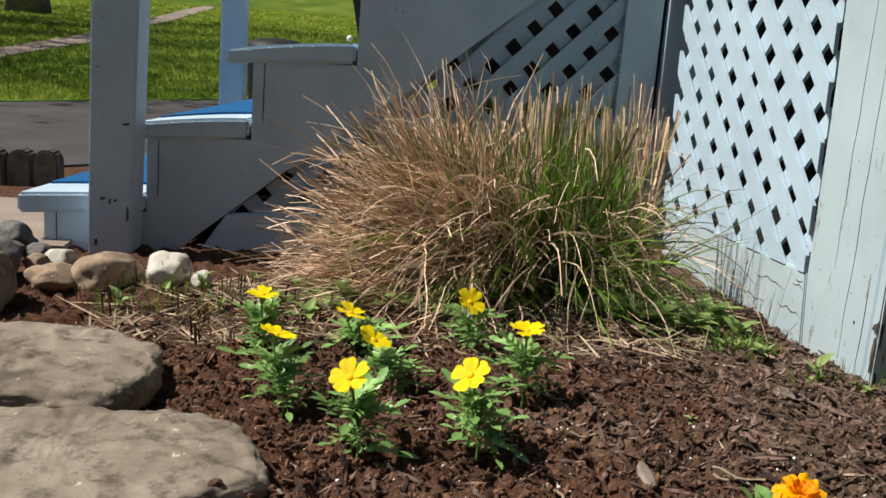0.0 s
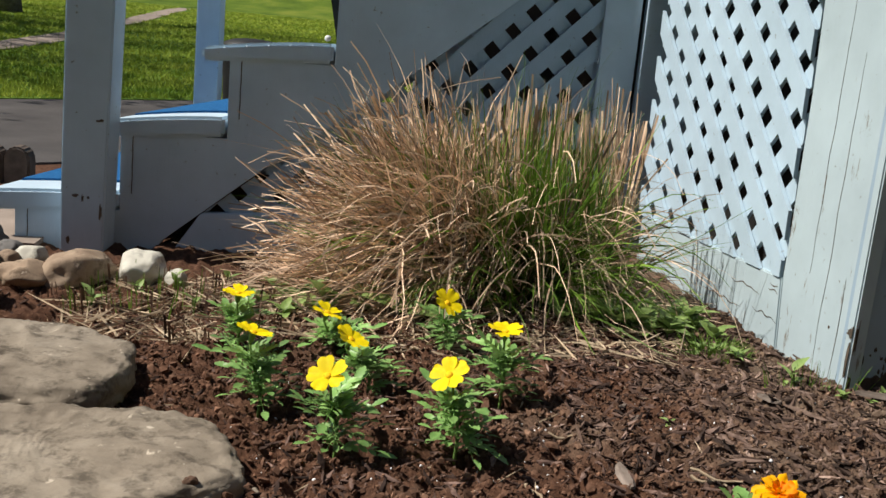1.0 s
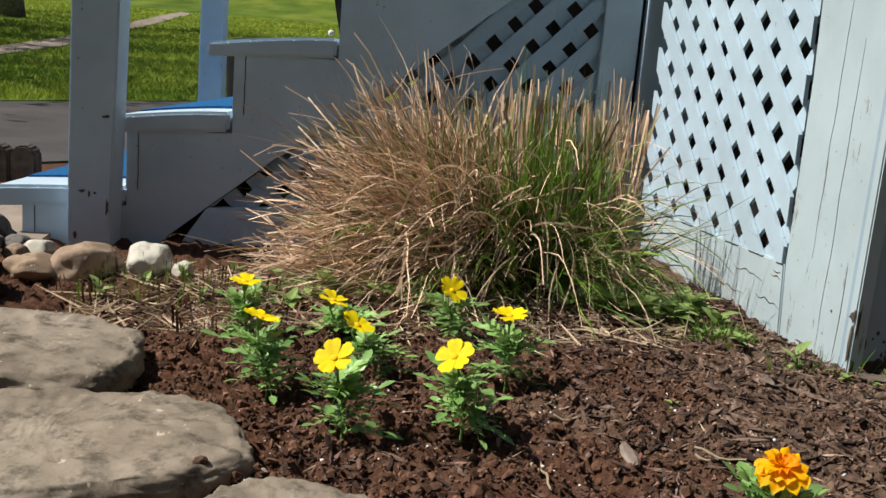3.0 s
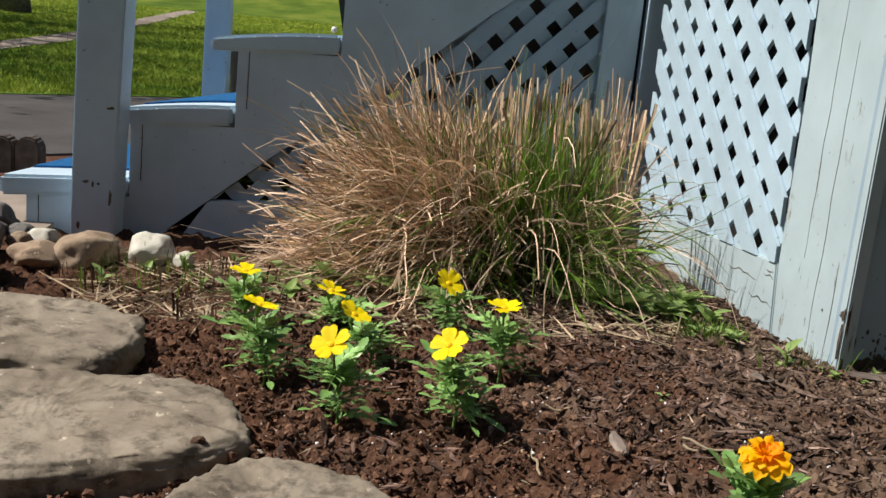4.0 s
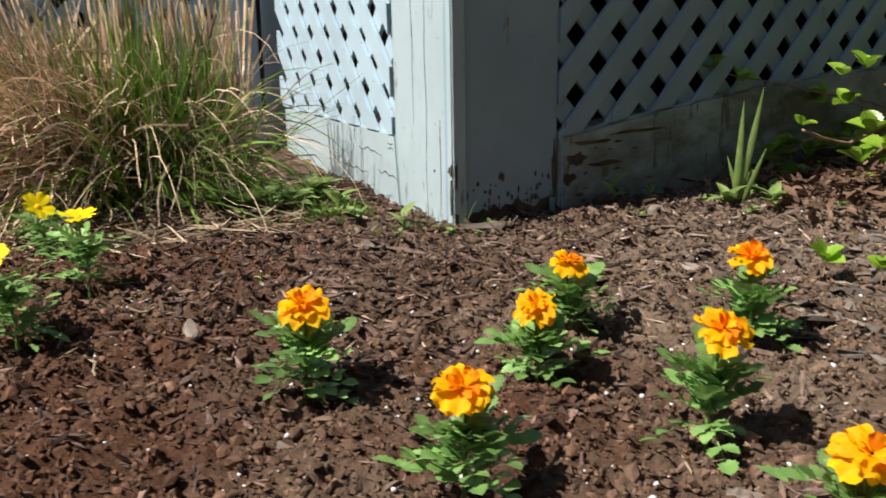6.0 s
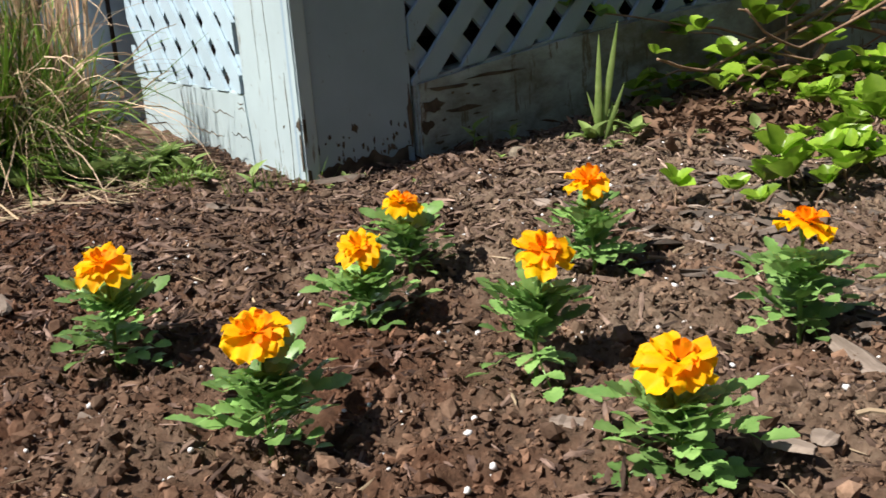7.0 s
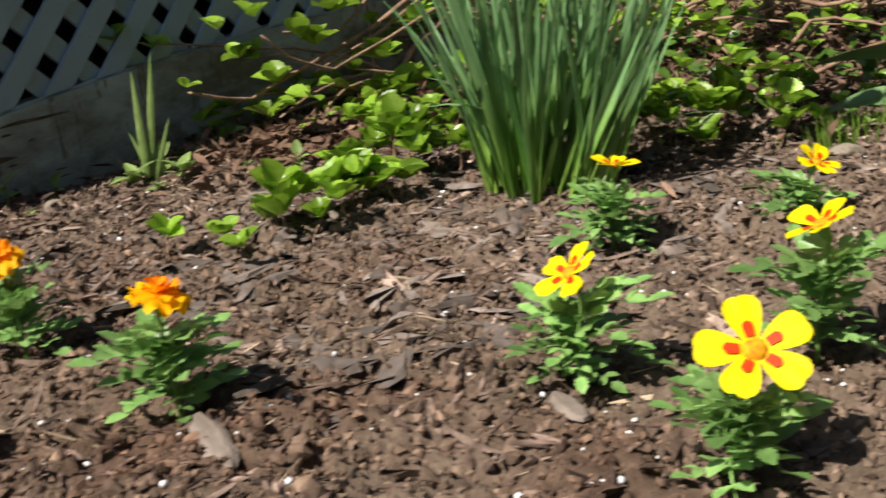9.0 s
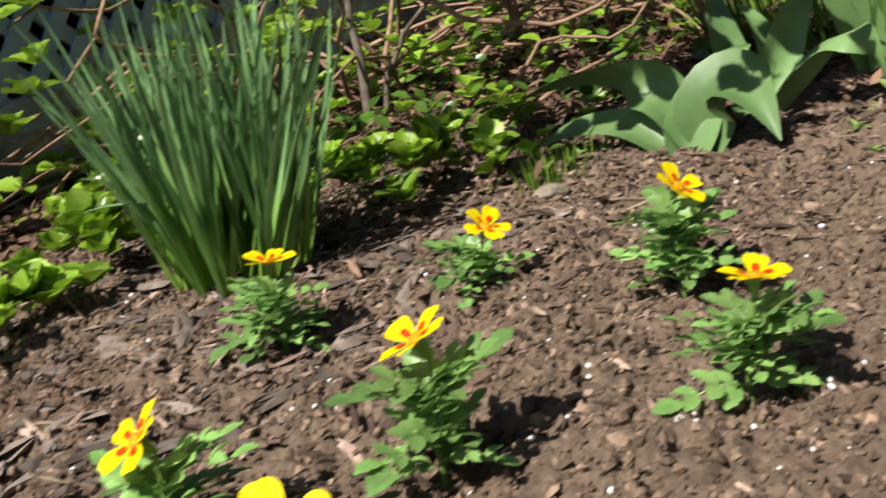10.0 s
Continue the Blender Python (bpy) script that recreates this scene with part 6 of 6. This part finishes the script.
for k, (x, y, ln, turn) in enumerate(STICKS):
    pts = [((i / 6 - 0.5) * ln, 0.05 * ln * math.sin(i * 1.3 + k), 0.002 + 0.003 * math.sin(i + k)) for i in range(7)]
    ob = new("twig", mesh_of("twig", tube(pts, [0.0026 - 0.0002 * i for i in range(7)], 6)))
    ob.data.materials.append(STRAW)
    ob.matrix_world = pose(x, y, g_height(x, y) + clods(x, y) + 0.006, 0, 0, turn)
    tagged(ob, "short pale dry twig on the soil", "twig", "twigs")
for k, (x, y, r) in enumerate([(1.204, 1.672, 0.018), (1.27, 1.62, 0.012), (2.03, 0.66, 0.020), (1.95, 0.55, 0.013), (0.86, 0.66, 0.008), (1.86, 0.45, 0.012), (-0.2, 1.18, 0.009), (0.03, 1.05, 0.010)]):
    boulder(x, y, r, 1.2, 0.9, 0.7, PEBBLE if k % 2 else FLAG, "small tan pebble on the mulch", 20 + k)


# ---- seedlings and weeds ----
def make_weed(seed, n, ln, wd, up, mat, label):
    rng = random.Random(seed)
    w = thing("weed", label, "weed", group="weeds in the bed")
    part("stem", tube([(0, 0, -0.005), (0.001, 0, up * 0.5), (0.002, 0.001, up)], [0.0012, 0.001, 0.0008], 5), STEM, w)
    leaf = oval_leaf("leaf", ln, wd, mat, 0.3, 0.3, 0.6, 6)
    for k in range(n):
        o = part("leaf", leaf, mat, w)
        g = rng.uniform(0.7, 1.15)
        set_local(o, Matrix.Translation((0, 0, up * (0.25 + 0.75 * k / n))) @ pose(0, 0, 0, 0, 0, k * 137 + rng.uniform(-25, 25)) @ pose(0, 0, 0, rng.uniform(-20, 20), -rng.uniform(15, 60), 0) @ Matrix.Diagonal((g, g, g, 1)))
    return w


WEEDS = [make_weed(1, 4, 0.030, 0.015, 0.030, WEED, "small upright seedling with pale green leaves"), make_weed(2, 6, 0.022, 0.013, 0.015, WEED, "low green weed with small oval leaves"),
         make_weed(3, 7, 0.038, 0.020, 0.020, WEED, "leafy green weed at the foot of the grass"), make_weed(4, 3, 0.016, 0.010, 0.010, WEED, "tiny seedling on the mulch"),
         make_weed(5, 4, 0.062, 0.026, 0.012, WEED, "low weed with long pale green leaves lying on the litter")]
WEED_AT = [(0, -0.589, 1.976), (0, -0.515, 2.034), (0, -0.393, 1.956), (0, -0.353, 2.16), (2, -0.217, 1.913), (2, -0.02, 2.03), (1, 0.05, 1.98), (2, 0.397, 1.96), (2, 0.46, 2.02), (2, 0.514, 2.02), (2, 0.56, 1.98), (2, 0.605, 2.03),
           (2, 0.64, 1.95), (2, 0.50, 1.95), (1, 0.44, 1.92), (1, 0.60, 1.84), (1, 0.63, 1.80), (1, 0.655, 1.83), (3, 0.70, 1.72), (3, 0.76, 1.68), (1, 0.86, 1.675), (3, 0.95, 1.68), (3, 0.813, 1.63), (3, 0.878, 1.64), (3, 1.00, 1.70),
           (0, 1.15, 1.745), (1, 1.16, 1.65), (0, 1.24, 1.76), (2, 1.35, 1.65), (0, 1.42, 1.68), (1, 1.45, 1.65), (1, 1.33, 1.70), (0, 1.50, 1.72), (3, 0.409, 1.468), (1, 1.50, 1.50), (0, 1.56, 1.42), (1, 1.62, 1.62), (3, 0.95, 1.56),
           (1, 2.10, 0.72), (1, 2.16, 0.70), (0, 2.22, 0.66), (1, 2.27, 0.33), (1, 2.20, 0.28), (0, 2.35, 0.30), (1, 2.05, 0.78), (1, 2.4, 0.35), (2, -0.15, 1.95), (1, -0.30, 2.0), (0, -0.45, 2.09),
           (4, -0.27, 1.99), (4, -0.20, 2.03), (4, -0.13, 2.00), (4, -0.06, 2.02), (4, 0.02, 1.97), (4, 0.33, 2.0), (2, 0.42, 2.05), (2, 0.47, 2.09), (4, 0.50, 2.05), (2, 0.53, 2.08), (2, 0.57, 2.06), (4, 0.60, 2.05), (2, 0.62, 2.01), (2, 0.585, 2.01), (2, 0.545, 1.95),
           (2, 0.48, 1.98), (4, 0.44, 1.97), (1, 0.61, 1.90), (1, 0.585, 1.87), (1, 0.62, 1.86), (1, 0.57, 1.84), (0, 0.70, 1.70), (1, 0.78, 1.66), (2, 1.42, 1.60), (1, 1.36, 1.58), (1, 1.27, 1.68)]
rng_w = random.Random(77)
used = set()
for kind, x, y in WEED_AT:
    g = rng_w.uniform(0.8, 1.25) * (1.25 if kind in (2, 4) and x < 1 else 1.0)
    m = pose(x, y, g_height(x, y) + clods(x, y), 0, 0, rng_w.uniform(0, 360)) @ Matrix.Diagonal((g, g, g, 1))
    if kind in used:
        copy_thing(WEEDS[kind], m)
    else:
        WEEDS[kind].matrix_basis = m
        used.add(kind)


# ---- litter and low growth under the shrubs ----
def scatter_leaves(name, n, spots, ln, wd, mat, seed, lift, label, category):
    """Loose four-sided leaves, bent on their midrib, heaped round the given spots: x, y, spread in x and y."""
    rng = np.random.default_rng(seed)
    pick = rng.integers(0, len(spots), n)
    sp = np.array(spots)[pick]
    x, y = sp[:, 0] + rng.normal(0, 1, n) * sp[:, 2], sp[:, 1] + rng.normal(0, 1, n) * sp[:, 3]
    z = np.array([g_height(a, b) for a, b in zip(x, y)]) + 0.008 + lift * rng.random(n) ** 1.5
    L = ln * (0.6 + 0.7 * rng.random(n))
    W = wd * (0.6 + 0.7 * rng.random(n))
    base = np.array([[-.5, 0, 0], [-.15, -.5, .18], [.2, -.42, .15], [.5, 0, -.05], [.2, .42, .15], [-.15, .5, .18], [0, 0, 0]])
    v = base[None] * np.stack([L, W, W], 1)[:, None, :]
    rx, ry, rz = rng.normal(0, 0.5, n), rng.normal(0, 0.45, n), rng.random(n) * math.tau
    c, s = np.cos(rx)[:, None], np.sin(rx)[:, None]
    yy, zz = v[..., 1] * c - v[..., 2] * s, v[..., 1] * s + v[..., 2] * c
    c, s = np.cos(ry)[:, None], np.sin(ry)[:, None]
    xx, zz = v[..., 0] * c + zz * s, -v[..., 0] * s + zz * c
    c, s = np.cos(rz)[:, None], np.sin(rz)[:, None]
    xx, yy = xx * c - yy * s, xx * s + yy * c
    out = np.stack([xx + x[:, None], yy + y[:, None], zz + z[:, None]], 2).reshape(-1, 3)
    f = np.array([(0, 1, 6), (1, 2, 6), (2, 3, 6), (3, 4, 6), (4, 5, 6), (5, 0, 6)])
    faces = (f[None] + (np.arange(n) * 7)[:, None, None]).reshape(-1, 3)
    ob = new(name, pydata(name, out.tolist(), faces.tolist(), mat, True))
    tagged(ob, label, category, kind="stuff")


BACK = [(2.2, 1.6, 0.30, 0.25), (2.6, 1.3, 0.30, 0.25), (3.0, 1.7, 0.40, 0.35), (3.4, 1.2, 0.40, 0.4), (2.9, 0.8, 0.25, 0.25), (3.6, 2.2, 0.4, 0.4), (1.75, 1.65, 0.15, 0.12)]
scatter_leaves("leaf_litter", 12000, BACK, 0.040, 0.012, LITTER, 41, 0.03, "brown fallen leaves under the shrubs", "fallen leaves")
scatter_leaves("low_groundcover", 800, [(2.35, 1.15, 0.22, 0.16), (2.7, 1.0, 0.25, 0.2), (3.1, 1.2, 0.35, 0.3), (2.6, 1.6, 0.3, 0.2), (3.3, 0.7, 0.3, 0.3), (2.05, 1.35, 0.14, 0.12), (3.5, 1.8, 0.4, 0.4)], 0.034, 0.028, IVY_MANY, 42, 0.07, "dense low groundcover leaves under the shrubs", "groundcover")
v, f = join_blades([grass_blades(130, 51, (2.13, 0.71), (0.10, 0.05), 0.03, 0.06, 0.0, 0.3, 0.2, 0.0016, (0, 0)), grass_blades(500, 52, (3.0, 0.55), (0.35, 0.35), 0.15, 0.35, 0.1, 0.8, 0.4, 0.003, (0, 0)),
                    grass_blades(320, 53, (0.61, 1.85), (0.06, 0.05), 0.02, 0.06, 0.2, 1.2, 0.6, 0.0012, (0, 0)), grass_blades(70, 55, (-0.50, 2.0), (0.16, 0.10), 0.03, 0.07, 0.0, 0.25, 0.1, 0.0016, (0, 0), 0.1, 0.4), grass_blades(60, 54, (0.74, 1.70), (0.10, 0.02), 0.03, 0.07, 0.0, 0.6, 0.3, 0.001, (0, 0))])
ob = new("grass_tufts", pydata("grass_tufts", v, f, GREEN_GRASS))
tagged(ob, "small tufts of green grass between the plants", "grass", kind="stuff")
v, f = join_blades([grass_blades(60, 56, (-0.46, 2.00), (0.24, 0.13), 0.025, 0.06, 0.0, 0.30, 0.1, 0.0022, (0, 0), 0.1, 0.9), grass_blades(24, 57, (-0.30, 1.80), (0.14, 0.08), 0.03, 0.07, 0.0, 0.35, 0.1, 0.0020, (0, 0), 0.1, 0.9)])
ob = new("cut_stems", pydata("cut_stems", v, f, LITTER))
tagged(ob, "short brown stubs of last year's stems before the grass clump", "stem stubs", kind="stuff")
